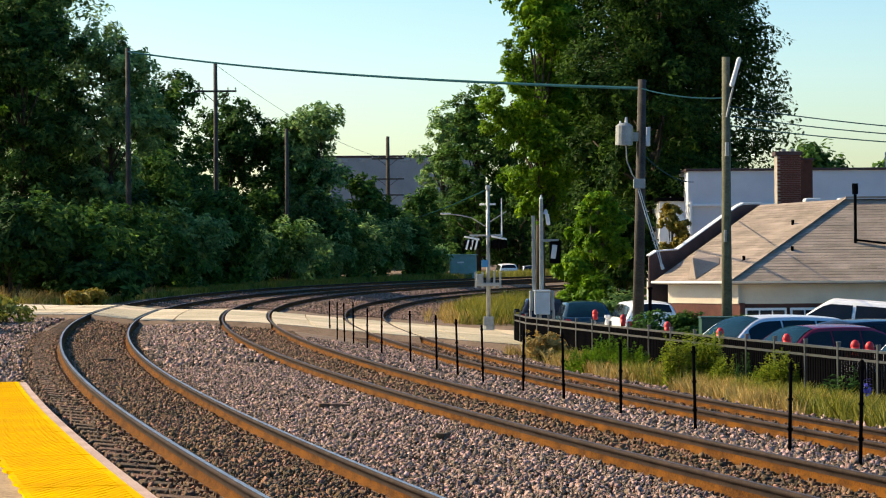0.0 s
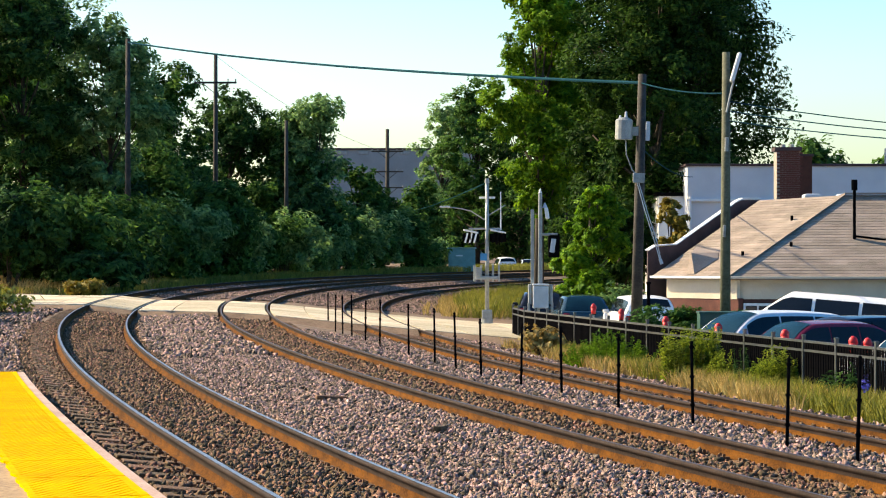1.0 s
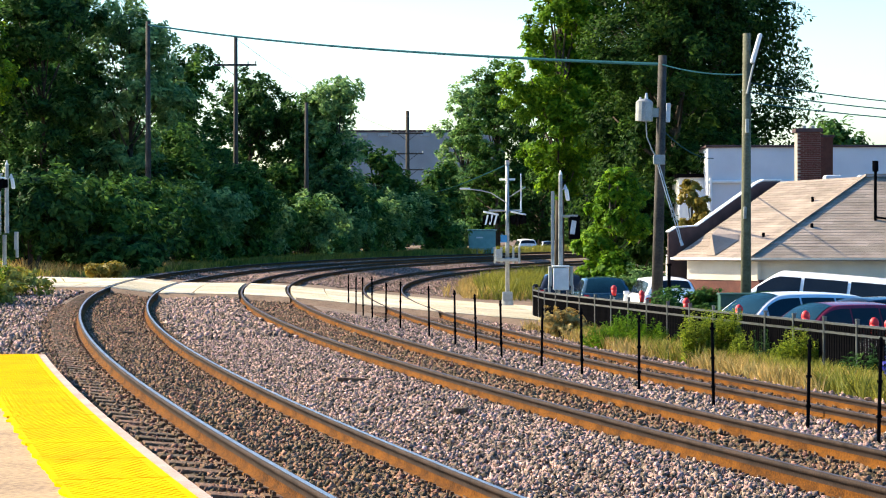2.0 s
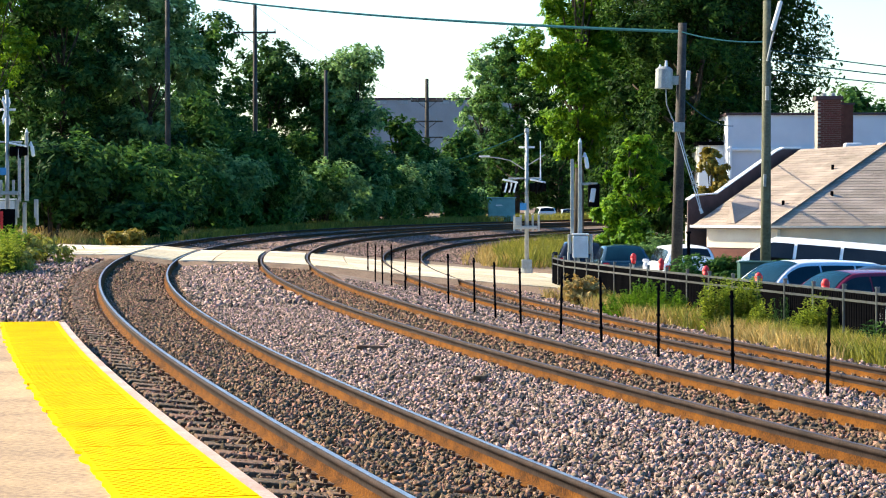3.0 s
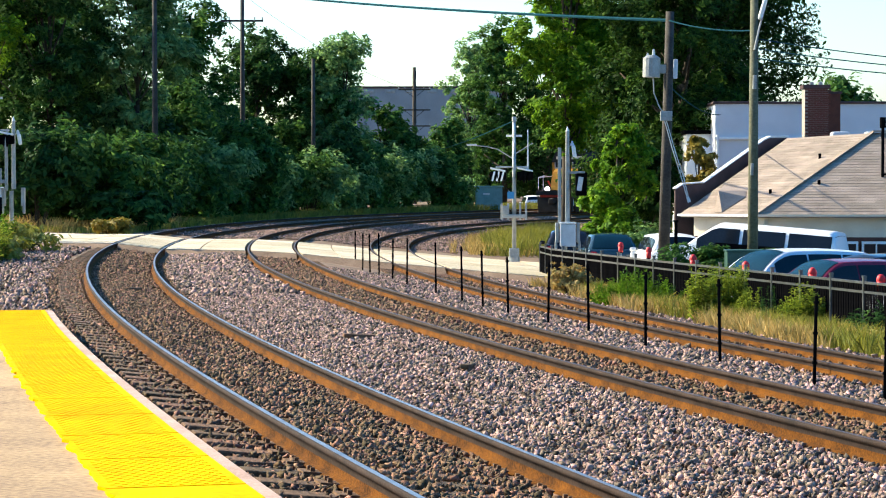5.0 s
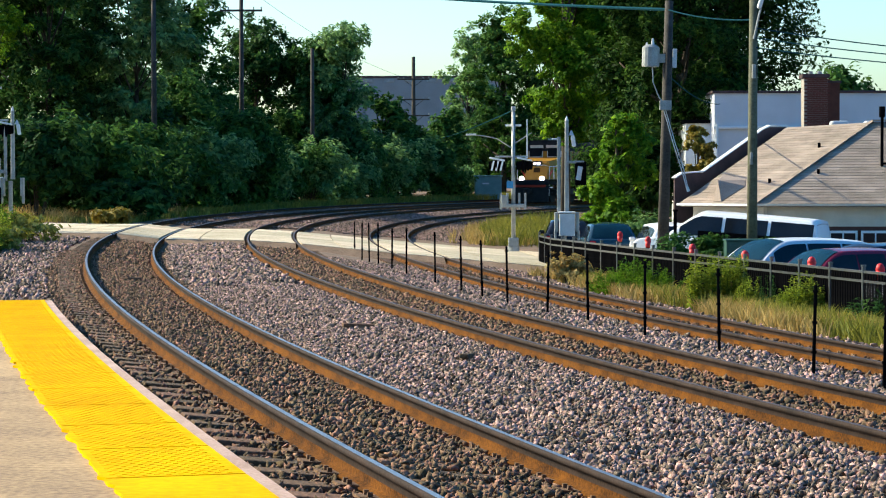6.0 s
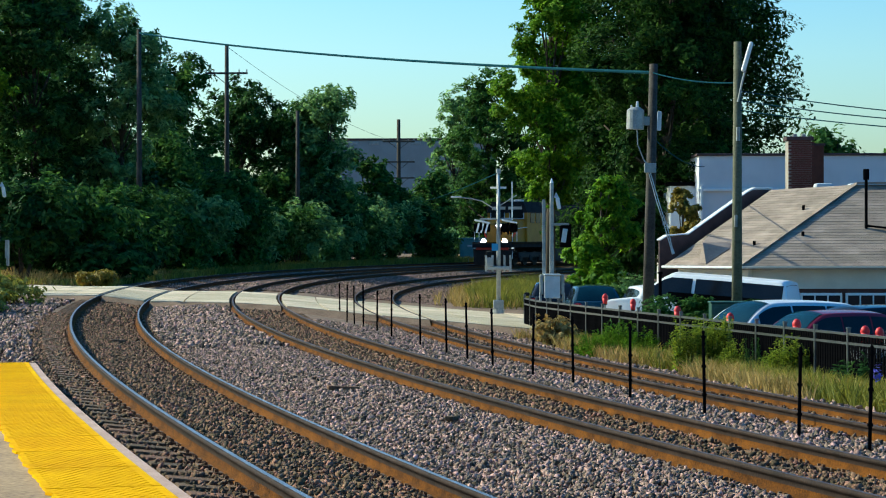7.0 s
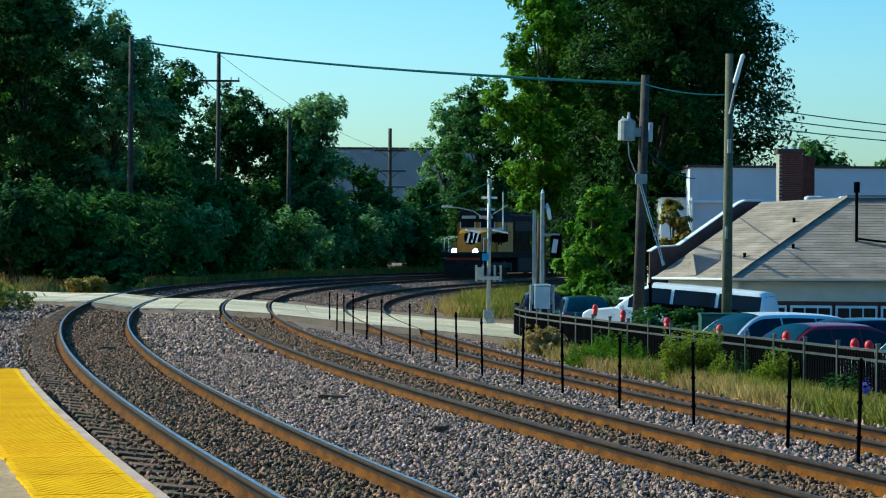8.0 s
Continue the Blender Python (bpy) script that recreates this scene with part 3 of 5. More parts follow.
# leaf_sun: sunlight on this crown is put into the leaf colour
tree(6.05, 82.4, 1.8, 1.0, 5.4, 133, "leaf_sun", "small sunlit tree with bright green leaves", n=14000, size=.12, count=14, trunk=.09, group="trees by the car park")
# leaf_deep: the shade around this tree is put into its colour
tree(7.4, 86, 2.0, .8, 5.0, 134, "leaf_deep", "small green tree beside the car park", n=4500, size=.16, count=12, trunk=.09, group="trees by the car park")
tree(8.85, 80.8, .8, 2.9, 5.1, 135, "leaf_gold", "small tree with golden leaves beside the white building", n=7000, size=.10, count=8, trunk=.07, group="trees by the car park")
tree(41, 230, 6, 2, 13.5, 136, "leaf", MG, n=5000, size=.4, group="trees beyond the roofs")
tree(49, 235, 6, 2, 12, 137, "leaf", MG, n=5000, size=.4, group="trees beyond the roofs")

# shrubs and weeds along the fence and the verge
bush("shrub", 7.05, 78, 1.9, 1.3, 2.2, 140, "leaf_pale", "rounded grey-green shrub by the parked cars", n=6000, size=.08)
bush("hedge", 6.7, 57, 3.3, 1.2, 1.3, 141, "leaf", "low spreading juniper hedge inside the fence", n=9000, size=.07, base=-.75)
bush("shrub", 3.0, 56.5, .9, .7, .85, 143, "dry", "dried russet weed clump on the verge", n=1300, size=.07)
bush("shrub", -11.9, 58, 1.5, 3, .8, 148, "grass", "tall yellow-green weeds beside the track", n=2600, size=.10)
bush("shrub", -12.6, 66, 2.4, 3, 1.1, 149, "grass", "yellow-green weeds beside the crossing", n=2600, size=.10)
bush("shrub", -13.5, 90, 1.5, 1.4, .75, 150, "leaf_gold", "yellowing weed clump beyond the crossing", n=1600, size=.12)


def weeds(x, y, w, d, h, stalks, seed, material, label, leaf=.08, dome=0.0, per=60, group="weeds along the fence"):
    """A stand of upright stalks set with narrow leaves, lower towards its rim where dome is above 0."""
    rng = np.random.default_rng(seed)
    t = thing("weeds", pose(x, y, gz(x, y) - .02), label, "weeds", group)
    a, r = rng.uniform(0, 2 * np.pi, stalks), np.sqrt(rng.random(stalks))
    foot = np.stack([np.cos(a) * r * w / 2, np.sin(a) * r * d / 2, 0 * a - .03], 1)
    hh = h * rng.uniform(.62, 1.05, stalks) * (1 - dome * r ** 2)
    tip = foot + np.stack([foot[:, 0] * .25 + rng.normal(size=stalks) * .05, foot[:, 1] * .25 + rng.normal(size=stalks) * .05, hh], 1)
    bm = B()
    for p, q in zip(foot, tip):
        rod(bm, p, q, .007, .002, 4)
    part("stalk", bm, "leaf", t)
    k = np.repeat(np.arange(stalks), per)
    n = len(k)
    f = rng.uniform(.08, 1, n) ** .8
    p = foot[k] + (tip - foot)[k] * f[:, None]
    b = rng.uniform(0, 2 * np.pi, n)
    out = np.stack([np.cos(b), np.sin(b), rng.uniform(-.2, .9, n)], 1)
    L = (leaf * rng.uniform(.6, 1.3, n) * (1.25 - .75 * f))[:, None]
    side = np.stack([-np.sin(b), np.cos(b), 0 * b], 1) * L * .17
    droop = np.array([0, 0, -.25]) * L
    v = np.stack([p, p + out * L * .5 + side, p + out * L + droop, p + out * L * .5 - side], 1)
    mesh_from("foliage", v.reshape(-1, 3), 4 * np.arange(n)[:, None] + np.arange(4), material, t)
    return t


weeds(4.15, 50.8, 1.75, 1.2, .98, 150, 151, "leaf_sun", "rounded mound of fine green weeds before the iron fence", leaf=.11, dome=.6, per=80)
weeds(5.45, 46.0, 1.1, .6, 1.25, 95, 152, "weed", "tall yellow-green weeds before the iron fence", leaf=.12)
weeds(5.95, 45.2, .5, .4, .8, 20, 155, "weed", "green weeds before the iron fence", leaf=.1)
weeds(6.2, 44.0, .3, .3, .95, 7, 158, "leaf_dark", "single dark stalks of dock before the iron fence", leaf=.09)
weeds(6.75, 43.0, .85, .5, 1.0, 60, 153, "weed", "bushy yellow-green weeds before the iron fence", leaf=.12, dome=.3)
weeds(7.6, 40.0, .9, .6, .8, 14, 154, "leaf_dark", "dark broad-leaved weeds before the iron fence", leaf=.24, per=34)
weeds(-11.7, 56.0, 1.2, 3, 1.15, 60, 156, "weed", "tall yellow-green weeds beside the track", leaf=.16, per=70)
weeds(-13.5, 64, 1.8, 3, 1.2, 60, 157, "leaf_sun", "tall green weeds beside the crossing", leaf=.16, per=70)
blades("verge_grass", strip_points(11.2, 13.0, 4, 46, 22000, 1, .35), .42, 1, "grass", "tall yellow-green grass on the verge along the fence", wide=.010)
blades("verge_grass", strip_points(10.7, 12.9, 4, 48, 30000, 2, .45), .36, 2, "dry", "dry straw-coloured grass along the verge", wide=.010)
blades("verge_grass", strip_points(12.4, 16, 84, 128, 12000, 3, .35), .85, 3, "grass", "tall yellow-green grass inside the curve", wide=.014)
blades("verge_grass", strip_points(10.9, 14.5, 84, 128, 9000, 4, .55), .5, 4, "dry", "dry straw-coloured grass inside the curve", wide=.014)
blades("verge_grass", strip_points(-6.5, -2.6, 84, 200, 18000, 5), .6, 5, "grass", "yellow-green grass along the outer rail", wide=.016)
blades("verge_grass", strip_points(-9, -4.2, 44, 68, 16000, 6, .3), .55, 6, "grass", "weeds and grass beside the track", wide=.012)
blades("verge_grass", strip_points(-11, -6.5, 30, 62, 12000, 7, .3), .5, 7, "grass", "weeds and grass beside the track", wide=.012)

blades("verge_grass", strip_points(-12, -3.2, 84, 104, 9000, 8, .4), .55, 8, "dry", "dry straw-coloured grass beyond the crossing", wide=.014)


# ---- posts between the tracks ----
def marker_post(s, h, lean):
    p = on_line(s, 6.55, -.47)
    t = thing("fence_post", Matrix.Translation(p) @ pose(0, 0, 0, lean[0], lean[1]), "thin black steel post standing in the ballast between two tracks",
              "post", "post row between the tracks")
    bm = rod(B(), (0, 0, -.15), (0, 0, h), .021, .019, 8)
    part("post", bm, "black", t)
    for z in (h * .3, h * .62, h - .05):
        part("clip", rod(B(), (0, 0, z - .015), (0, 0, z + .015), .031, .031, 8), "black", t)
    part("cap", rod(B(), (0, 0, h), (0, 0, h + .03), .027, .012, 8), "black", t)


rng = random.Random(5)
for s in (8.2, 9.9, 11.85, 15.05, 18.3, 21.4, 24.1, 27.3, 29.7, 32.0, 35.4, 40.2, 43.2, 46.6, 49.4, 52.1, 55.4):
    marker_post(s, 1.08 + rng.uniform(-.05, .06), (rng.uniform(-2, 2), rng.uniform(-1.5, 1.5)))

# ---- black iron fence along the car park ----
FENCE = [(2.75, 69.5), (2.95, 66), (3.7, 61.5), (4.9, 54.5), (6.2, 47.5), (7.5, 41), (9.0, 34), (10.6, 27.5)]


def fence():
    t = thing("iron_fence", pose(0, 0, 0), "black iron railing with close bars beside the car park", "fence")
    base, top = -.98, .16
    picket = bpy.data.meshes.new("picket")
    bm = box(B(), (0, 0, 0), (.075, .02, top - base - .06))
    bm.to_mesh(picket)
    bm.free()
    picket.materials.append(M["black"])
    for (x0, y0), (x1, y1) in zip(FENCE[:-1], FENCE[1:]):
        a, b = Vector((x0, y0, 0)), Vector((x1, y1, 0))
        L = (b - a).length
        rot = (b - a).to_track_quat('X', 'Z').to_matrix()
        for z in (top - .05, top - .22, base + .15):
            part("rail", box(B(), (a + b) / 2 + Vector((0, 0, z)), (L, .035, .045), rot), "fence_paint", t)
        n = max(2, round(L / 1.6))
        for k in range(n):
            p = a.lerp(b, k / n)
            bm = box(B(), p + Vector((0, 0, (base + top) / 2 - .05)), (.06, .06, top - base + .2), rot)
            box(bm, p + Vector((0, 0, top + .06)), (.075, .075, .03), rot)
            part("post", bm, "fence_paint", t)
        n = int(L / .125)
        for k in range(n):
            p = a.lerp(b, (k + .5) / n)
            ob = new("picket", picket)
            ob.parent = t
            ob.matrix_basis = Matrix.Translation(p + Vector((0, 0, (base + top) / 2))) @ rot.to_4x4()
    return t


fence()


# ---- parking meters under red hoods ----
def meter():
    t = thing("parking_meter", pose(5.8, 76, -1.1), "parking meter on a thin pole under a bright red hood", "parking meter", "hooded meters by the fence")
    part("pole", rod(B(), (0, 0, 0), (0, 0, 1.12), .03, .03, 8), "galv", t)
    bm = B()
    bmesh.ops.create_uvsphere(bm, u_segments=12, v_segments=8, radius=1, matrix=Matrix.Translation((0, 0, 1.32)) @ Matrix.Diagonal((.09, .08, .12, 1)))
    rod(bm, (0, 0, 1.1), (0, 0, 1.3), .06, .086, 12)
    part("hood", bm, "red", t, "bright red cloth hood", smooth=True)
    part("cord", rod(B(), (0, 0, 1.10), (0, 0, 1.125), .066, .066, 12), "black", t)
    return t


m0 = meter()
METERS = [(5.15, 68.5, .16), (5.6, 64, .11), (5.95, 55.5, .13), (6.42, 49.2, .15), (7.2, 45, .15), (8.05, 42.3, .11), (8.3, 42.2, .08)]
m0.matrix_basis = pose(METERS[0][0], METERS[0][1], METERS[0][2] - 1.33)
for x, y, z in METERS[1:]:
    copy_thing(m0, pose(x, y, z - 1.33))


# ---- crossing signals ----
def flasher(bm_back, c, facing, r=.15):
    """A round black backing with a hooded lamp."""
    f = Vector(facing).normalized()
    c = Vector(c)
    rod(bm_back, c - f * .02, c + f * .01, .24, .24, 18)
    rod(bm_back, c, c + f * .22, r, r * .9, 14, caps=False)
    return bm_back


def signal_mast(x, y, z, h, label, arm_side, gates):
    t = thing("crossing_signal", pose(x, y, z), label, "crossing signal", "signals at the level crossing")
    part("mast", rod(B(), (0, 0, 0), (0, 0, h), .075, .06, 12), "galv", t, smooth=True)
    bm = rod(B(), (0, 0, 0), (0, 0, .16), .2, .2, 12)
    box(bm, (0, 0, .3), (.34, .3, .3), bevel=.02)
    part("base_box", bm, "galv", t)
    for a in (38, -38):
        m = Matrix.Translation((0, -.1, h - .55)) @ Matrix.Rotation(radians(87), 4, 'Z') @ Matrix.Rotation(radians(a), 4, 'Y')
        part("crossbuck_blade", box(B(), m @ Vector((0, 0, 0)), (1.2, .02, .22), m.to_3x3()), "white", t)
    part("crossarm", box(B(), (0, .05, h - .5), (.54, .06, .07)), "white", t)
    part("finial", rod(B(), (0, 0, h), (0, 0, h + .14), .085, .07, 10), "galv", t)
    part("lamp_bracket", rod(B(), (-.62, 0, h - 1.55), (.5, 0, h - 1.55), .03, .03, 8), "galv", t)
    for sx in (-.5, .42):
        bm = flasher(B(), (sx, .05, h - 1.85), (arm_side, .06, 0))
        flasher(bm, (sx - .1 * arm_side, -.05, h - 1.85), (-arm_side, -.12, 0))
        lamp = part("flashing_lamp", bm, "black", t, "black round lamp hood")
        part("hood_top", box(B(), (sx - .05, -.1, h - 1.64), (.52, .34, .06), Matrix.Rotation(.2, 3, 'Y'), bevel=.02), "white", lamp)
        for k in range(3):
            part("hood_stripe", box(B(), (sx - .2 + k * .15, -.26, h - 1.86), (.06, .02, .34), Matrix.Rotation(.25, 3, 'Y')), "white" if sx < 0 else "black", lamp)
        rod_b = rod(B(), (sx, 0, h - 1.55), (sx, 0, h - 1.72), .025, .025, 6)
        part("hanger", rod_b, "galv", t)
    part("sign", box(B(), (-.12, -.12, h - 2.5), (.22, .02, .24), bevel=.004), "blue", t, "small blue information sign")
    bm = box(B(), (-.02, 0, h - 3.2), (.75, .3, .12), bevel=.02)
    for sx in (-.42, -.2, .2, .4):
        box(bm, (sx, .0, h - 3.05), (.07, .12, .55), bevel=.01)
    box(bm, (-.3, -.12, h - 3.0), (.22, .14, .3), bevel=.02)
    part("gate_mechanism", bm, "galv", t)
    if gates:
        part("street_light_arm", tube(B(), [(-.08, 0, h - 1.25), (-.55, 0, h - .95), (-.95, 0, h - .86), (-1.35, 0, h - .82)], .022), "galv", t)
        part("street_light_head", box(B(), (-1.42, 0, h - .81), (.36, .13, .06), bevel=.025), "silver", t)
        part("aerial", rod(B(), (.46, 0, h - 1.6), (.46, 0, h - .3), .03, .02, 6), "white", t, "slim white vertical arm")
        part("brace", rod(B(), (.05, 0, h - 1.1), (.62, 0, h - .75), .02, .02, 6), "galv", t)
    return t


signal_mast(2.13, 76, -.55, 4.73, "grey crossing signal mast with flashing lamps and a gate mechanism", 1, True)
signal_mast(-14.75, 73, .2, 5.15, "grey crossing signal mast beside tall weeds", 1, False)


def raised_gate(x, y, z, h, label, lamps=True, aside=0.0):
    t = thing("crossing_gate", pose(x, y, z), label, "crossing gate", "gates at the level crossing")
    part("post", rod(B(), (-.08, 0, 0), (-.08, 0, 1.7), .07, .07, 10), "galv", t)
    part("cabinet", box(B(), (aside, -.1, 1.42), (.47, .40, .68), bevel=.03), "silver", t, "pale grey mechanism cabinet")
    part("cabinet_lid", box(B(), (aside, -.1, 1.8), (.5, .44, .05), bevel=.015), "white", t)
    for sx in (-.32, .32):
        part("counterweight", box(B(), (sx, -.05, 1.5), (.1, .3, .6), bevel=.02), "galv", t)
        part("weight_bracket", box(B(), (sx * 1.1, -.1, 1.1), (.07, .2, .3), bevel=.02), "galv", t)
    arm = B()
    box(arm, (-.24, 0, 1.7 + (h - 2.2) / 2), (.10, .06, h - 2.2), bevel=.01)
    part("gate_arm", arm, "galv", t, "pale gate arm standing upright")
    part("gate_arm", rod(B(), (.0, 0, 1.75), (.0, 0, h), .075, .06, 10), "galv", t, "grey upright pole with a pointed tip")
    part("arm_tip", rod(B(), (0, 0, h), (0, 0, h + .14), .06, .01, 10), "white", t)
    if lamps:
        part("lamp_housing", box(B(), (.42, .1, h - 1.6), (.34, .3, .72), bevel=.03), "black", t, "black signal housing")
        part("lamp_glass", box(B(), (.38, -.07, h - 1.6), (.15, .03, .42), Matrix.Rotation(.15, 3, 'Y'), bevel=.01), "silver", t)
        part("lamp_bracket", box(B(), (.28, 0, h - 1.26), (.5, .1, .08), bevel=.01), "galv", t)
    part("bell", box(B(), (.2, 0, h - .62), (.12, .12, .36), Matrix.Rotation(-.15, 3, 'Y'), bevel=.04), "white", t)
    part("cap", rod(B(), (.14, 0, h - .45), (.14, 0, h - .3), .08, .02, 8), "silver", t)
    return t


raised_gate(3.54, 68.6, -.95, 4.58, "raised crossing gate with a pale mechanism cabinet beside the fence")
raised_gate(-14.35, 74.2, .15, 4.0, "raised crossing gate with white mechanism cabinet among weeds", False, -.6)
# a dark piece of fence, built as one solid box
bm = box(B(), (0, 0, .72), (1.9, .5, 1.44), bevel=.02)
lf = thing("equipment_box", pose(-15.2, 71.5, .2), "dark fence section with a red strip under the signal, built as a solid box", "equipment box")
part("body", bm, "black", lf)
part("red_strip", box(B(), (.62, -.26, .72), (.09, .02, 1.3)), "red", lf)


# ---- utility poles and wires ----
def utility_pole(x, y, z0, top, r, material, label, arms=(), lean=0.0, turn=0.0):
    t = thing("utility_pole", pose(x, y, z0, 0, lean), label, "utility pole", "utility poles")
    part("pole", rod(B(), (0, 0, 0), (0, 0, top - z0), r * 1.15, r * .8, 12), material, t, smooth=True)
    for z, w in arms:
        m = Matrix.Rotation(turn, 3, 'Z')
        a = part("crossarm", box(B(), m @ Vector((0, -r, z - z0)), (w, .1, .13), m), material, t)
        for k in (-.48, -.3, .3, .48):
            p = m @ Vector((w * k, -r, z - z0))
            part("insulator", rod(B(), p + Vector((0, 0, .06)), p + Vector((0, 0, .24)), .035, .05, 8), "galv", a)
        for k in (-.3, .3):
            part("brace", rod(B(), m @ Vector((w * k, -r, z - z0 - .05)), (0, 0, z - z0 - .75), .025, .025, 6), material, a)
    return t


utility_pole(-13.8, 150, 0, 15.1, .16, "polewood", "tall weathered pole with one crossarm above the bushes", [(13.2, 2.8)])
utility_pole(-17.0, 130, 0, 14.2, .16, "polewood", "tall weathered pole standing among the trees")
utility_pole(-9.72, 160, 0, 11.3, .15, "polewood", "dark pole standing among the trees")
utility_pole(-3.4, 212, 0, 13.6, .2, "bark", "dark old pole with three crossarms", [(11.5, 3.0), (9.6, 3.0), (8.1, 3.0)])
pr = utility_pole(7.74, 58, -1.0, 6.95, .125, "greenpole", "greenish treated pole with a street light near its top", lean=.25)
bm = tube(B(), [(0, -.1, 6.4), (.12, -.15, 7.0), (.35, -.2, 7.9)], .03)
part("street_light_arm", bm, "galv", pr)
part("street_light_head", box(B(), (.22, -.18, 7.55), (.11, .2, .8), Matrix.Rotation(.28, 3, 'Y'), bevel=.06), "white", pr, "white lamp head")
part("fitting", rod(B(), (0, -.12, 5.4), (0, -.16, 5.75), .05, .05, 8), "galv", pr)
part("fitting", rod(B(), (-.05, -.12, 3.2), (-.05, -.16, 3.5), .04, .04, 8), "galv", pr)
pt = utility_pole(6.1, 65, -1.0, 6.95, .15, "polewood", "leaning weathered pole carrying a transformer", lean=1.4)
bm = rod(B(), (-.5, -.12, 6.05), (-.5, -.12, 6.6), .25, .25, 16)
rod(bm, (-.5, -.12, 6.6), (-.5, -.12, 6.68), .25, .14, 16)
tr = part("transformer", bm, "galv", pt, "pale grey transformer can", smooth=False)
bm = B()
rod(bm, (-.45, -.12, 6.66), (-.45, -.12, 6.86), .05, .03, 8)
rod(bm, (-.62, -.12, 6.62), (-.62, -.12, 6.74), .035, .025, 8)
part("bushing", bm, "stucco", tr)
part("mount", box(B(), (-.2, -.05, 6.3), (.4, .1, .25)), "galv", pt)
part("arrester", box(B(), (.18, -.2, 6.3), (.12, .12, .55), bevel=.02), "silver", pt)
part("drop_cable", tube(B(), [(-.45, -.2, 6.05), (-.42, -.22, 5.6), (-.25, -.2, 5.2), (-.1, -.2, 5.0)], .02), "galv", pt)
bm = tube(B(), [(-.15, -.2, 5.0), (.15, -.25, 4.0), (.4, -.3, 3.25), (.62, -.35, 2.55)], .016)
tube(bm, [(-.1, -.2, 5.0), (.24, -.27, 3.9), (.5, -.32, 3.15), (.66, -.35, 2.5)], .016)
rod(bm, (.6, -.35, 2.65), (.66, -.36, 2.5), .04, .05, 8)
part("guy_cable", bm, "silver", pt, "pale sheathed cable slanting off the pole")
part("bracket", box(B(), (-.05, -.22, 4.95), (.34, .1, .28), bevel=.02), "galv", pt)
ub = thing("utility_box", pose(7.25, 55.7, -1.2), "dark green metal utility box beside the juniper hedge", "utility box")
part("body", box(B(), (0, 0, .75), (.95, .6, 1.5), bevel=.02), "dark_green", ub)
part("lid", box(B(), (0, 0, 1.52), (1.0, .65, .05), bevel=.015), "dark_green", ub)
part("door", box(B(), (0, -.305, .75), (.8, .02, 1.3), bevel=.006), "dark_green", ub)
cp = thing("sign_post", pose(6.62, 66.5, -1.1), "black square post beside the hedge", "post")
part("post", box(B(), (0, 0, 1.0), (.09, .09, 2.0)), "black", cp)
part("cap", box(B(), (0, 0, 2.02), (.14, .14, .06)), "black", cp)


def wire(a, b, sag, r, label="dark overhead cable strung between poles", n=16):
    a, b = Vector(a), Vector(b)
    pts = [a.lerp(b, k / n) - Vector((0, 0, 4 * sag * (k / n) * (1 - k / n))) for k in range(n + 1)]
    ob = part("overhead_wire", tube(B(), pts, r, 6), "wire")
    return tagged(ob, label, "overhead wire", "overhead wires")


wire((-17.0, 130, 14.0), (6.25, 65, 6.7), .3, .05)
wire((6.25, 65, 6.7), (7.77, 58, 5.9), .1, .02)
for k, (z0, x1, y1, z1) in enumerate([(5.7, 17.5, 52, 3.95), (5.45, 17.0, 50, 3.75), (5.2, 17, 48, 3.5)]):
    wire((7.77, 58, z0), (x1, y1, z1 + .55), .25, .016)
wire((6.2, 65, 4.9), (11.2, 94, 5.0), .25, .018)
wire((2.05, 76, 4.15), (-2.3, 236, 6.3), .25, .016, "pale cable running from the signal mast")
wire((-13.8, 150, 15.0), (-3.4, 212, 11.4), .8, .013)

# ---- lineside cabinet ----
sh = thing("signal_cabinet", Matrix.Translation(on_line(175, -4.0, -.35)), "pale teal metal signal cabinet beside the far track", "signal cabinet")
part("body", box(B(), (0, 0, 1.15), (2.2, 2.0, 2.3), bevel=.03), "teal", sh)
part("roof", box(B(), (0, 0, 2.36), (2.4, 2.2, .1), bevel=.02), "teal", sh)
part("door", box(B(), (-.55, -1.02, 1.15), (.95, .04, 1.9), bevel=.01), "teal", sh)
part("vent", box(B(), (-.2, -1.05, 1.75), (.55, .03, .12)), "white", sh)


# ---- buildings ----
def quad_part(name, pts, thick, material, parent, label=""):
    """A flat sheet with thickness: its corners go round the top face."""
    bm = B()
    n = (Vector(pts[1]) - Vector(pts[0])).cross(Vector(pts[-1]) - Vector(pts[0])).normalized()
    top = [bm.verts.new(p) for p in pts]
    low = [bm.verts.new(Vector(p) - n * thick) for p in pts]
    bm.faces.new(top)
    bm.faces.new(low[::-1])
    k = len(pts)
    for i in range(k):
        bm.faces.new((top[i], low[i], low[(i + 1) % k], top[(i + 1) % k]))
    bmesh.ops.recalc_face_normals(bm, faces=bm.faces)
    return part(name, bm, material, parent, label)


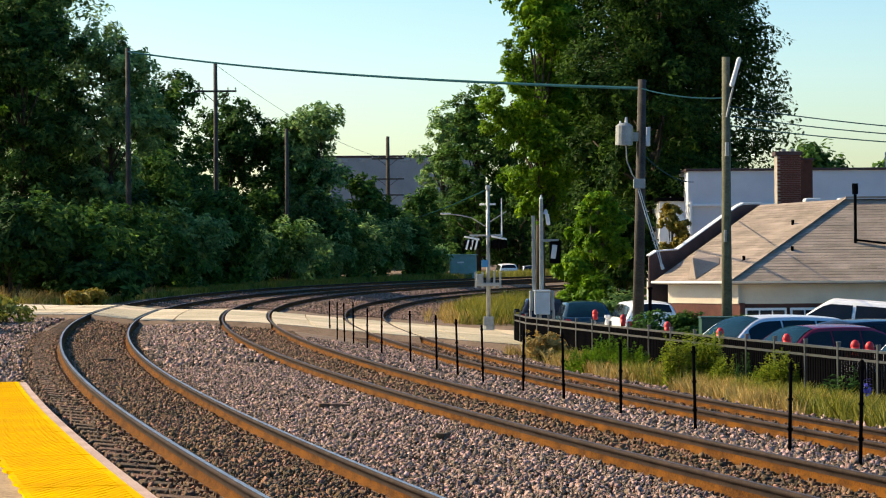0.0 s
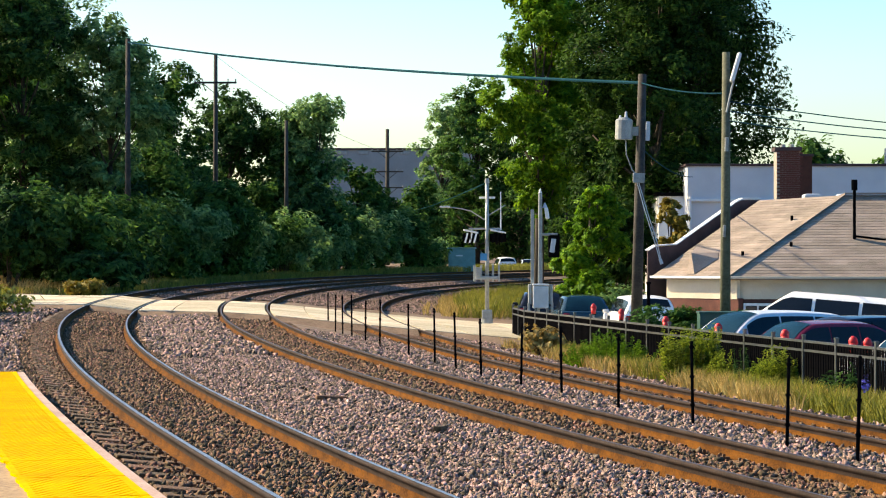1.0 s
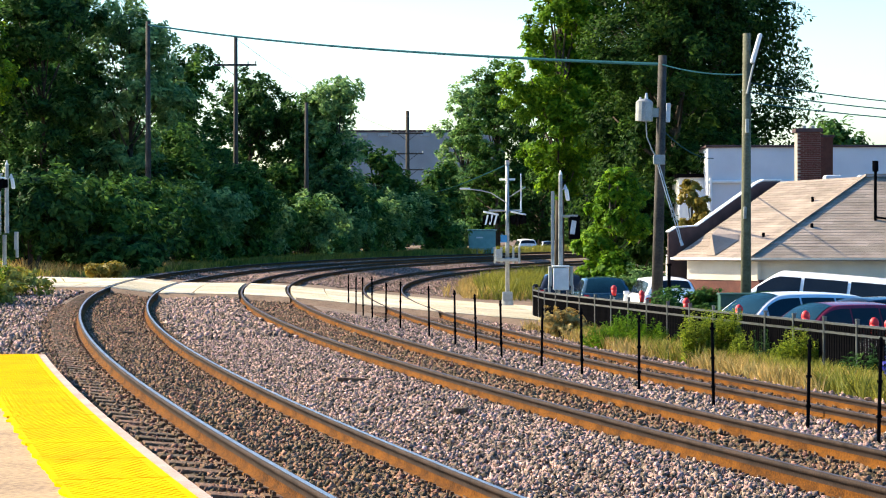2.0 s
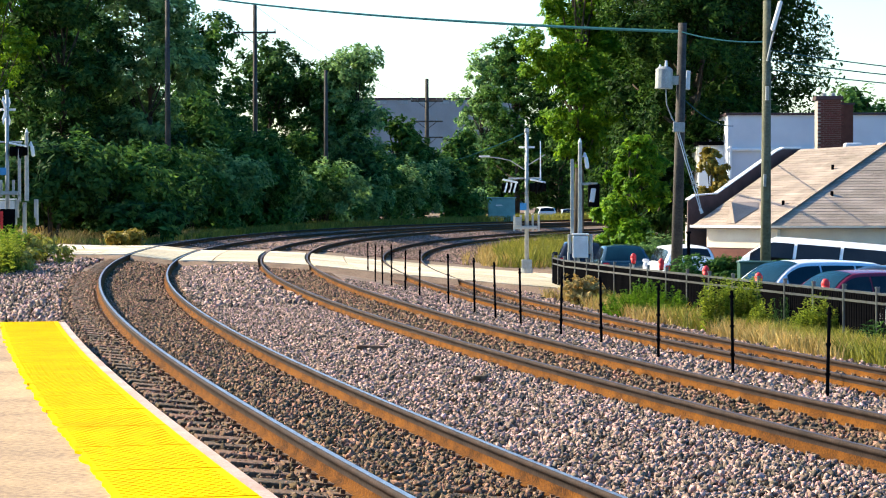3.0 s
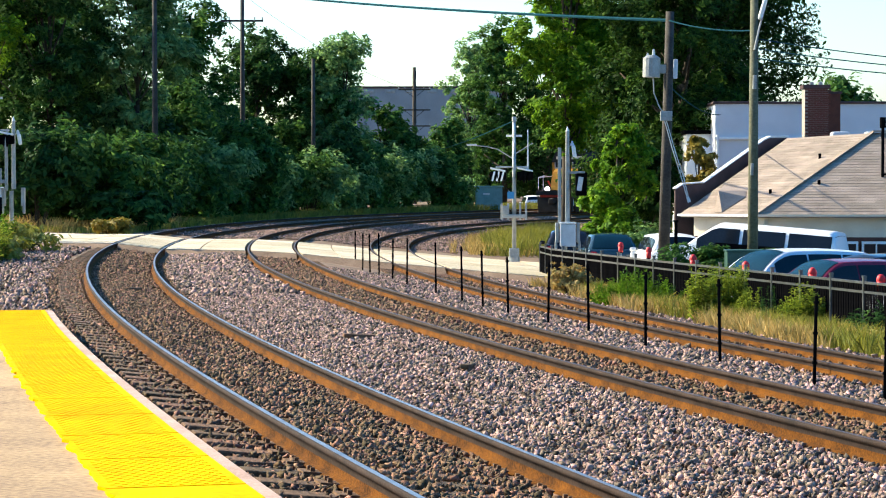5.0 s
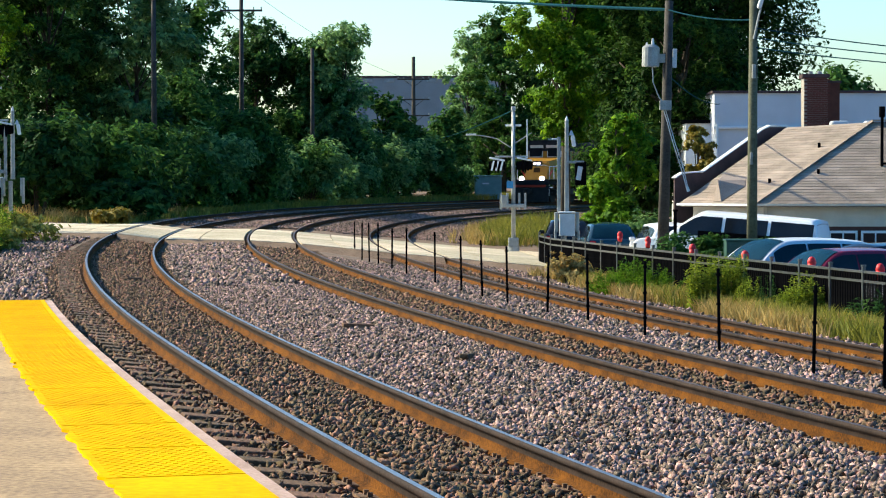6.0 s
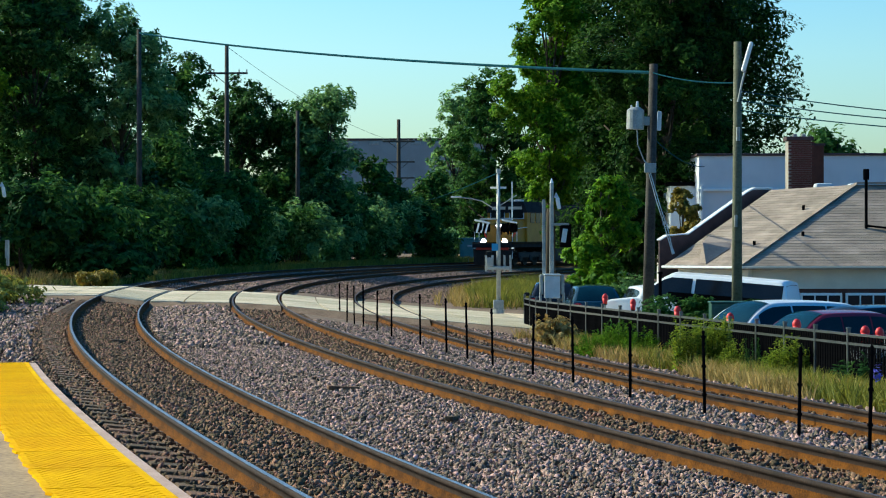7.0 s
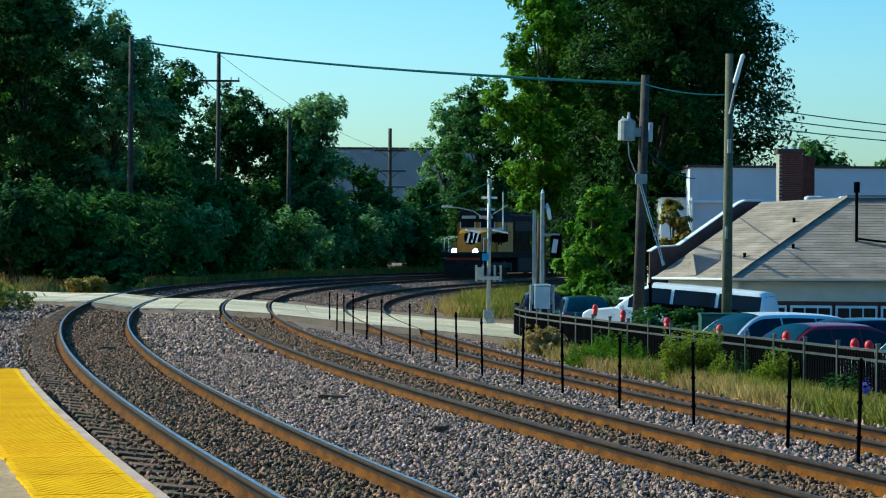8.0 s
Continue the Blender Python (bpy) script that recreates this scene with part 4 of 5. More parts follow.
def shingles(parent, e0, e1, r0, r1, rows, wide, seed):
    """Courses of shingles over a roof slope from the eave e0-e1 up to r0-r1, each course lapping the one below."""
    e0, e1, r0, r1 = (Vector(p) for p in (e0, e1, r0, r1))
    nrm = (e1 - e0).cross(r0 - e0).normalized()
    if nrm.z < 0:
        nrm = -nrm
    rng = random.Random(seed)
    for k in range(rows):
        a, b = e0.lerp(r0, k / rows), e1.lerp(r1, k / rows)
        c, d = e0.lerp(r0, (k + 1.15) / rows), e1.lerp(r1, (k + 1.15) / rows)
        n = max(2, int((b - a).length / wide))
        cuts = [0.0] + [(j + .5 * (k % 2) + rng.uniform(-.12, .12)) / n for j in range(1, n)] + [1.0]
        for f0, f1 in zip(cuts[:-1], cuts[1:]):
            up = nrm * (.011 + rng.uniform(0, .004))
            g = .002 / n
            quad_part("shingle", [a.lerp(b, f0 + g) + up, a.lerp(b, f1 - g) + up, c.lerp(d, f1 - g) + nrm * .004, c.lerp(d, f0 + g) + nrm * .004], .008, "shingle", parent)


LOT = -1.4


def low_building():
    t = thing("low_building", pose(0, 0, 0), "low brick building with a tan shingled hip roof", "building")
    C = Vector((9.74, 72, 1.06))          # the roof's near corner
    Lb = Vector((7.61, 74.95, 1.06))       # its far left eave
    Rr = Vector((24.0, 70.8, 1.06))       # far along the front
    Ra, Rb = Vector((11.73, 79, 3.64)), Vector((14.17, 76, 3.74))
    Rc = Vector((24.0, 75.18, 3.74))
    core = part("roof", B(), "shingle_under", t, "tan shingled hip roof")
    for pts in ((C, Rb, Ra, Lb), (C, Rr, Rc, Rb)):
        quad_part("roof_deck", pts, .12, "shingle_under", core)
    quad_part("flat_deck", [Rb, Rc, Vector((24, 87, 3.66)), Vector((12.0, 87, 3.6)), Ra], .12, "shingle_under", core)
    shingles(core, Lb, C, Ra, Rb, 30, .9, 3)
    shingles(core, C, Rr, Rb, Rc, 30, 1.0, 4)
    for k in range(13):
        p, q = C.lerp(Rb, k / 13), C.lerp(Rb, (k + 1.05) / 13)
        bm = box(B(), (p + q) / 2 + Vector((-.01, -.01, .05)), ((q - p).length, .17, .025), (q - p).to_track_quat('X', 'Z').to_matrix())
        part("hip_shingle", bm, "shingle", core)
    part("ridge_cap", box(B(), (Rb + Rc) / 2 + Vector((0, 0, .07)), ((Rc - Rb).length, .3, .06), (Rc - Rb).to_track_quat('X', 'Z').to_matrix()), "shingle", core)
    # gutters, boards and walls
    for a, b in ((C, Rr), (Lb, C)):
        d = (b - a).to_track_quat('X', 'Z').to_matrix()
        out = Vector((0, -.08, 0)) if a is C else Vector((-.08, 0, 0))
        part("gutter", box(B(), (a + b) / 2 + out + Vector((0, 0, -.04)), ((b - a).length, .09, .08), d, bevel=.02), "cream" if a is C else "white", t)
        part("frieze_board", box(B(), (a + b) / 2 - out * 5 + Vector((0, 0, -.42)), ((b - a).length - .3, .14, .62), d), "cream", t, "cream painted board under the eave")
        wall = part("wall", box(B(), (a + b) / 2 - out * 6 + Vector((0, 0, (LOT - .2 + .36) / 2 - 1.06)), ((b - a).length - .3, .22, .36 - LOT + .2), d), "brick", t, "red brick wall")
    d = (Rr - C).to_track_quat('X', 'Z').to_matrix()
    for k in range(9):
        p = C.lerp(Rr, .08 + k * .1) + Vector((0, .24, -1.26))
        fr = part("window", box(B(), p, (1.32, .14, .8), d, bevel=.012), "white", t, "white framed window")
        for j in (-1, 0, 1):
            part("pane", box(B(), p + d @ Vector((j * .41, -.075, 0)), (.36, .02, .64), d), "glass", fr)
    # stepped parapet at the back of the lit slope
    par = B()
    base = Lb + Vector((-.12, .5, 0))
    end = Ra + Vector((.1, .55, 0))
    prof = [(0, -2.2), (0, .85), (.06, 1.0), (.24, 1.05), (.78, 2.55), (.84, 2.66), (1.0, 2.68), (1.0, -2.2)]
    L = (end - base)
    L.z = 0
    f = [par.verts.new(base + L * a + Vector((0, 0, b - .05))) for a, b in prof]
    k2 = [par.verts.new(base + L * a + Vector((.0, .3, b - .05))) for a, b in prof]
    par.faces.new(f)
    par.faces.new(k2[::-1])
    for i in range(len(f)):
        par.faces.new((f[i], k2[i], k2[(i + 1) % len(f)], f[(i + 1) % len(f)]))
    bmesh.ops.recalc_face_normals(par, faces=par.faces)
    pw = part("parapet", par, "fascia", t, "dark brown stepped parapet with a white coping")
    bm = B()
    for (a, b), (c, e) in zip(prof[1:6], prof[2:7]):
        p, q = base + L * a + Vector((0, .15, b)), base + L * c + Vector((0, .15, e))
        box(bm, (p + q) / 2, ((q - p).length + .03, .2, .05), (q - p).to_track_quat('X', 'Z').to_matrix(), bevel=.015)
    part("coping", bm, "white", pw)
    # little roof things
    cr = B()
    fn = (C - Lb).cross(Ra - Lb).normalized()
    fn = fn if fn.z > 0 else -fn

    def roof_at(x, z, up):
        """The point of the left slope on the line through (x, 74, z), lifted along its normal."""
        eye, d = Vector((0, 0, 1.726)), Vector((x, 74, z)) - Vector((0, 0, 1.726))
        return eye + d * ((Lb - eye).dot(fn) / d.dot(fn)) + fn * up

    p = [roof_at(8.92, 1.36, .5), roof_at(9.66, 1.80, .03), roof_at(9.66, 1.60, .03), roof_at(8.88, 1.10, .03), roof_at(8.62, 1.10, .03), roof_at(8.95, 2.0, .03)]
    for k in ((0, 3, 2), (0, 2, 1), (0, 4, 3), (0, 5, 4), (0, 1, 5)):
        poly(cr, [p[i] for i in k])
    bmesh.ops.recalc_face_normals(cr, faces=cr.faces)
    part("roof_cricket", cr, "shingle", core, "small peaked valley roof")
    bm = rod(B(), (14.05, 73.6, 2.2), (14.05, 73.6, 4.1), .05, .05, 10)
    rod(bm, (14.05, 73.6, 3.85), (14.05, 73.6, 4.2), .10, .10, 12)
    part("vent_pipe", bm, "black", core, "tall black vent pipe")
    # black tube laid along the roof as the vent pipe's cast shadow
    part("pipe_shadow", tube(B(), [(14.05, 73.6, 2.36), (14.9, 73.3, 2.25), (16.2, 73.2, 2.2)], .04), "black", core)
    for x, y, z in ((12.3, 75.4, 2.92), (10.4, 73.6, 1.73), (11.95, 73.4, 2.03)):
        part("vent_stub", rod(B(), (x, y, z - .2), (x, y, z + .14), .05, .05, 10), "black", core)
    for x, y in ((13.75, 80), (14.95, 80)):
        part("roof_vent", box(B(), (x, y, 3.8), (.62, .6, .22), bevel=.08), "silver", core)
    return t


low_building()


def white_building():
    t = thing("white_building", pose(0, 0, 0), "flat-roofed white rendered building behind the tan roof", "building")
    part("wall", box(B(), (18.6, 99, 2.05), (15.0, 8, 6.9)), "stucco", t)
    part("coping", box(B(), (18.6, 99, 5.54), (15.2, 8.2, .10), bevel=.02), "fascia", t)
    part("ledge", box(B(), (18.6, 94.95, 4.05), (15.1, .16, .12), bevel=.02), "white", t)
    part("side_wing", box(B(), (10.7, 99.5, 1.5), (1.3, 6, 5.6)), "white", t)
    part("side_wing_roof", box(B(), (10.7, 99.5, 4.35), (1.5, 6.2, .16)), "black", t)
    part("down_pipe", rod(B(), (11.2, 94.9, -1), (11.2, 94.9, 4.2), .06, .06, 8), "white", t)
    for x, z in ((20.2, 5.95), (21.0, 5.8)):
        a = part("roof_unit", box(B(), (x, 97, z), (.65, .7, .8), bevel=.04), "silver", t, "pale metal roof unit")
        part("cowl", rod(B(), (x, 96.9, z + .4), (x, 96.9, z + .62), .22, .3, 12), "silver", a)
    ch = thing("chimney", pose(0, 0, 0), "square dark red brick chimney with a flat cap", "chimney")
    core = part("flue", box(B(), (14.4, 89.5, 2.6), (.92, .76, 6.45)), "mortar", ch)
    rng = random.Random(8)
    me = bpy.data.meshes.new("brick")
    bm = box(B(), (0, 0, 0), (.215, .05, .062))
    bm.to_mesh(me)
    bm.free()
    me.materials.append(M["brick"])
    for r in range(34):
        for c in range(-1, 5):
            x = 13.94 + .0 + c * .228 + (.114 if r % 2 else 0)
            if not 13.98 <= x <= 14.86:
                continue
            b = new("brick", me)
            b.parent, b.location = core, (x, 89.10, 3.42 + r * .0735)
    part("cap", box(B(), (14.4, 89.5, 5.93), (1.08, .92, .16), bevel=.02), "fascia", ch)
    part("second_flue", box(B(), (15.15, 90, 3.6), (.58, .6, 4.2)), "brick", ch)
    part("second_cap", box(B(), (15.15, 90, 5.72), (.7, .72, .09)), "fascia", ch)
    for x in (14.25, 14.6):
        part("flue_pot", rod(B(), (x, 89.5, 6.0), (x, 89.5, 6.13), .1, .1, 10), "galv", ch)


white_building()


def far_house():
    t = thing("apartment_building", pose(-5, 300, 0), "large taupe apartment building seen between the trees", "building")
    part("wall", box(B(), (0, 0, 4), (26, 14, 9)), "taupe", t)
    bm = prism(B(), [(-8, 7.5), (8, 7.5), (5.0, 15.6), (-5.0, 15.6)], 26, Matrix.Rotation(radians(90), 4, 'Z'))
    part("roof", bm, "taupe", t, "broad taupe shingled roof")
    part("ridge", box(B(), (0, 0, 15.65), (26.2, 10.3, .25)), "fascia", t)
    for k in range(9):
        part("roof_vent", box(B(), (-11 + k * 2.7, -5.05, 15.15), (1.3, .5, .45), bevel=.06), "galv", t)
    for k in range(7):
        w = part("window", box(B(), (-10 + k * 3.3, -7.05, 5), (1.4, .12, 1.6)), "white", t)
        part("pane", box(B(), (-10 + k * 3.3, -7.13, 5), (1.2, .06, 1.4)), "glass", w)
    h = thing("house", pose(-2.3, 240, 0), "small house with a dark pitched roof among bushes", "house")
    part("wall", box(B(), (0, 0, 2.2), (4.5, 6, 5.6)), "taupe", h)
    part("roof", prism(B(), [(-2.9, 4.9), (2.9, 4.9), (.4, 7.2), (-.4, 7.2)], 6.8), "fascia", h)
    part("window", box(B(), (.8, -3.03, 3.4), (.9, .1, 1.2)), "glass", h)


far_house()


# ---- car park ----
cu, cs = np.meshgrid(np.linspace(13.2, 46, 28), np.arange(14, 60, 1.5))
ch_ = np.interp(cs, SS, HEAD)
cpx, cpy = np.interp(cs, SS, CX) + np.cos(ch_) * cu, np.interp(cs, SS, CY) - np.sin(ch_) * cu
cv = np.c_[cpx.ravel(), cpy.ravel(), np.interp(cu.ravel(), U_NODES, Z_NODES) + np.interp(cs.ravel(), SS, RISE) + .012]
n1, n2 = cu.shape
ci = (np.arange(n1 - 1)[:, None] * n2 + np.arange(n2 - 1)).ravel()
lot = mesh_from("car_park", cv, np.c_[ci, ci + 1, ci + n2 + 1, ci + n2], "asphalt", smooth=True)
tagged(lot, "dark asphalt car park behind the iron fence", "car park", kind="structure")


# ---- vehicles ----
def wheel(parent, c, r, w=.2):
    a = part("wheel", rod(B(), (c[0], c[1] - w / 2, c[2]), (c[0], c[1] + w / 2, c[2]), r, r, 20), "tyre", parent, "black rubber tyre", smooth=False)
    s = 1 if c[1] > 0 else -1
    part("rim", rod(B(), (c[0], c[1] + s * w * .42, c[2]), (c[0], c[1] + s * w * .56, c[2]), r * .62, r * .55, 14), "galv", a)
    return a


def car(name, m, label, paint, L, W, H, belt, hood, cab, top, category="car", group="parked cars", tail=None, roof_paint=None, screen="glass", back="glass", joint=.05, boxy=False):
    """A car that looks along +x, its middle over the origin. belt: height of the window line; hood: height of the bonnet's front;
    cab: where the glass begins and ends at the belt, top: where the roof begins and ends, as shares of the length from the nose."""
    t = thing(name, m, label, category, group)
    X = lambda f: L / 2 - f * L
    tail = belt if tail is None else tail
    side = [(X(0), .32), (X(0), hood - .12), (X(.03), hood), (X(cab[0]), belt), (X(cab[1]), belt), (X(.985), tail - .04), (X(1), tail - .2), (X(1), .34), (X(.9), .2), (X(.08), .2)]
    bm = prism(B(), side, W)
    bmesh.ops.bevel(bm, geom=[e for e in bm.edges], offset=.07, segments=3, affect='EDGES', profile=.6)
    part("body", bm, paint, t, smooth=True)
    # cabin: a rounded shell, narrower at the top; shell(f, v) gives its points along f and across v
    wb, wt = W / 2 - .05, W / 2 - .26
    f1, f2 = (top[0] - cab[0]) / (cab[1] - cab[0]), (top[1] - cab[0]) / (cab[1] - cab[0])

    def shell(f, v, out=0.0):
        k = min(1, f / f1) if f < .5 else min(1, (1 - f) / max(1 - f2, .02))
        rise = max(k, 0) ** .85 if boxy else math.sin(math.pi / 2 * max(k, 0)) ** .9
        arch = 1 - (.02 if boxy else .16) * (2 * f - .9) ** 2
        z = belt + (H - belt) * rise * arch
        we = wb - (wb - wt) * rise
        x = X(cab[0] + f * (cab[1] - cab[0]))
        if abs(v) > .6:
            g = (1 - abs(v)) / .4
            y = wb + (we - wb) * g ** 1.3 + out
            return Vector((x, math.copysign(y, v), belt - .05 + (z - belt) * g))
        y = we * v / .6
        lean = 0 if f1 < f < f2 else (.6 if f < .5 else -.6)
        return Vector((x + out * lean, y, z - .05 + .06 * rise * (1 - (v / .6) ** 2) + out * .8))

    def patch(nm, fa, fb, va, vb, out, nf, nv, mat, thick=.0, lab=""):
        bm = B()
        g = [[bm.verts.new(shell(fa + (fb - fa) * i / nf, va + (vb - va) * j / nv, out)) for j in range(nv + 1)] for i in range(nf + 1)]
        for i in range(nf):
            for j in range(nv):
                bm.faces.new((g[i][j], g[i][j + 1], g[i + 1][j + 1], g[i + 1][j]))
        bmesh.ops.recalc_face_normals(bm, faces=bm.faces)
        return part(nm, bm, mat, t, lab, smooth=True)

    patch("cabin", 0, 1, -1, 1, 0, 28, 20, roof_paint or paint)
    patch("windscreen", .03, f1 * .86, -.53, .53, .016, 8, 8, screen)
    patch("rear_window", f2 + (1 - f2) * .2, .97, -.52, .52, .016, 6, 8, back)
    n = 3 if L * (cab[1] - cab[0]) > 2.9 else 2
    for sgn in (-1, 1):
        w0, w1 = f1 * .45, 1 - (1 - f2) * .5
        for k in range(n):
            patch("side_window", w0 + (w1 - w0) * k / n, w0 + (w1 - w0) * (k + 1 - joint) / n, sgn * .93, sgn * .645, .014, 6, 3, "glass")
        part("mirror", box(B(), (X(cab[0] + .05), sgn * (W / 2 + .07), belt + .03), (.12, .2, .13), bevel=.04), paint, t)
        part("headlight", box(B(), (X(.02), sgn * W * .36, hood - .14), (.16, .34, .14), bevel=.04), "chrome", t)
        part("tail_light", box(B(), (X(.988), sgn * W * .40, tail - .26), (.12, .22, .3), bevel=.04), "lens_red", t)
        for f in (.17, .80):
            wheel(t, (X(f), sgn * (W / 2 - .10), .33), .33)
    part("bumper", box(B(), (X(.0), 0, .45), (.12, W * .92, .2), bevel=.05), "black", t)
    part("bumper", box(B(), (X(1.0), 0, .45), (.12, W * .92, .2), bevel=.05), "black", t)
    part("plate", box(B(), (X(1.0) - .065, 0, .62), (.02, .32, .15)), "white", t)
    return t


car("suv", pose(8.0, 53.6, -1.2, 0, 0, 207), "black sport utility car with a silver roof and blue windscreen, parked", "car_black", 4.7, 1.86, 1.62, 1.0, .95, (.20, .97), (.42, .90), tail=1.05, screen="windscreen", roof_paint="car_silver")
car("sedan", pose(8.45, 48.6, -1.14, 0, 0, 203), "dark maroon sedan with a curved roof, parked by the fence", "car_maroon", 4.8, 1.82, 1.46, .92, .78, (.25, .88), (.42, .68), tail=.98, screen="windscreen")
car("sedan", pose(9.9, 51.4, -1.16, 0, 0, 203), "black sedan parked between two cars", "car_black", 4.8, 1.85, 1.52, .94, .82, (.25, .88), (.38, .74), tail=1.0)
car("sedan", pose(5.4, 77.6, -1.07, 0, 0, 92), "dark teal sedan seen from behind, parked", "car_blue", 4.6, 1.8, 1.45, .92, .8, (.28, .86), (.42, .66), tail=.98, back="windscreen")
car("sedan", pose(4.3, 82, -1.0, 0, 0, 88), "black car parked beside the shrubs", "car_black", 4.6, 1.8, 1.45, .92, .8, (.28, .86), (.42, .70), tail=.98)
car("suv", pose(7.0, 73, -1.1, 0, 0, 94), "white compact sport utility car, parked behind a shrub", "car_white", 4.4, 1.8, 1.56, .98, .92, (.22, .97), (.36, .9), tail=1.05)
car("suv", pose(7.4, 206, -.1, 0, 0, 95), "white car waiting on the far street", "car_white", 4.5, 1.85, 1.7, 1.0, .95, (.22, .97), (.36, .9), tail=1.05, group="cars on the far street")
car("sedan", pose(9.6, 207, -.1, 0, 0, 92), "grey car waiting on the far street", "car_silver", 4.5, 1.8, 1.5, .92, .8, (.28, .86), (.42, .70), tail=.98, group="cars on the far street")
car("sedan", pose(10.3, 45.2, -1.15, 0, 0, 197), "white sedan parked behind the iron fence", "car_white", 4.7, 1.82, 1.42, .9, .76, (.27, .86), (.42, .70), tail=.96, screen="windscreen")
bf = thing("board_fence", pose(6.05, 84, -1.05), "short pale board fence beyond the parked cars", "fence")
for k in range(6):
    part("board", box(B(), (-.4 + k * .16, 0, .86), (.13, .03, 1.72), bevel=.008), "cream", bf)
part("cross_rail", box(B(), (0, .04, 1.4), (1.0, .05, .09)), "cream", bf)
van = car("van", pose(12, 67, -1.2), "white passenger van with dark windows, driving slowly through the car park", "car_white", 5.8, 2.0, 2.08, 1.26, 1.12, (.17, .985), (.34, .955),
          category="van", group="moving vehicles", tail=1.2, joint=.07, boxy=True)
part("dark_panel", box(B(), (-.95, 1.005, 1.35), (3.6, .03, .3)), "black", van)

# ---- loose stones, debris and flowers by the verge ----
fl = thing("wild_flowers", pose(7.35, 37.6, -.75), "small cluster of violet flowers among the weeds", "flowers")
v, f = leaves([(0, 0, .35, .10, .10, .12)], 70, .035, 4)
mesh_from("flower_head", v, f, "violet", fl)
part("stalk", rod(rod(B(), (0, 0, -.2), (.02, 0, .35), .006), (.03, .02, -.2), (-.02, 0, .32), .006), "leaf", fl)
for k, (s, u, a) in enumerate(((17.0, 2.3, 20), (11.5, 2.5, 80), (31, .1, 60))):
    p = on_line(s, u)
    d = thing("scrap_timber", pose(p.x, p.y, gz(p.x, p.y) + .03, 4, 3, a), "short dark piece of scrap timber on the ballast", "debris", "scrap on the ballast")
    part("board", box(B(), (0, 0, .02), (.42, .09, .05), bevel=.01), "tie", d)


# ---- locomotive ----
def locomotive():
    """It looks along +y; its middle stands over the origin, at the height of the rails."""
    t = thing("locomotive", pose(0, 0, 0), "yellow and grey diesel locomotive with lit headlamps, coming round the curve", "locomotive", "moving vehicles")
    part("underframe", box(B(), (0, 0, 1.45), (2.9, 21.4, .32), bevel=.03), "loco_grey", t)
    part("sill_stripe", box(B(), (0, 0, 1.6), (3.06, 21.0, .10)), "loco_shaded", t, "dull stripe along the sill")
    # hood and doors wear the yellow that is darkened for shade
    part("long_hood", box(B(), (0, -3.2, 2.75), (2.0, 14.2, 2.3), bevel=.10), "loco_shaded", t, "yellow engine hood in a colour darkened for shade")
    part("hood_roof", box(B(), (0, -3.2, 4.05), (2.1, 14.4, .5), bevel=.14), "loco_grey", t, "grey hood roof")
    part("radiator", box(B(), (0, -8.6, 4.2), (3.0, 3.4, .55), bevel=.06), "loco_grey", t)
    for y in (-5, -2.6, .6):
        part("roof_fan", rod(B(), (0, y, 4.28), (0, y, 4.44), .62, .62, 18), "loco_black", t)
    part("exhaust", box(B(), (0, 2.0, 4.42), (.7, .8, .22), bevel=.03), "loco_black", t)
    for sx in (-1, 1):
        for k in range(9):
            d = part("hood_door", box(B(), (sx * 1.01, -9.4 + k * 1.45, 2.75), (.03, 1.3, 1.8), bevel=.008), "loco_shaded", t)
            part("latch", box(B(), (sx * 1.035, -8.9 + k * 1.45, 2.75), (.03, .05, .2)), "loco_black", d)
        part("dark_louvre", box(B(), (sx * 1.03, .2, 3.5), (.05, 5.5, .7)), "loco_black", t)
    cab = B()
    prism(cab, [(-1.5, 1.6), (1.5, 1.6), (1.5, 3.75), (1.15, 4.45), (-1.15, 4.45), (-1.5, 3.75)], 3.0, Matrix.Translation((0, 6.2, 0)))
    cb = part("cab", cab, "loco_yellow", t, "yellow wide cab")
    part("cab_roof", prism(B(), [(-1.53, 3.72), (1.53, 3.72), (1.18, 4.5), (-1.18, 4.5)], 3.1, Matrix.Translation((0, 6.2, .0))), "loco_grey", cb)
    for sx in (-1, 1):
        part("windscreen", box(B(), (sx * .72, 7.74, 3.62), (.98, .05, .58), bevel=.02), "glass", cb)
        part("windscreen_frame", box(B(), (sx * .72, 7.725, 3.62), (1.12, .04, .72), bevel=.02), "silver", cb)
        for k in (0, 1):
            part("side_window", box(B(), (sx * 1.51, 5.6 + k * 1.1, 3.35), (.05, .85, .7), bevel=.02), "glass", cb)
    ns = B()
    b = [ns.verts.new(v) for v in ((-1.35, 7.6, 1.6), (1.35, 7.6, 1.6), (1.05, 9.35, 1.6), (-1.05, 9.35, 1.6))]
    u = [ns.verts.new(v) for v in ((-1.35, 7.6, 3.25), (1.35, 7.6, 3.25), (.80, 9.1, 2.95), (-.80, 9.1, 2.95))]
    ns.faces.new(u)
    ns.faces.new(b[::-1])
    for i in range(4):
        ns.faces.new((b[i], b[(i + 1) % 4], u[(i + 1) % 4], u[i]))
    bmesh.ops.recalc_face_normals(ns, faces=ns.faces)
    bmesh.ops.bevel(ns, geom=ns.edges[:], offset=.07, segments=2, affect='EDGES')
    nose = part("nose", ns, "loco_yellow", t, "yellow sloping nose")
    part("emblem", box(B(), (0, 9.26, 2.35), (.5, .03, .34), Matrix.Rotation(radians(10), 3, 'X'), bevel=.01), "loco_shaded", nose)
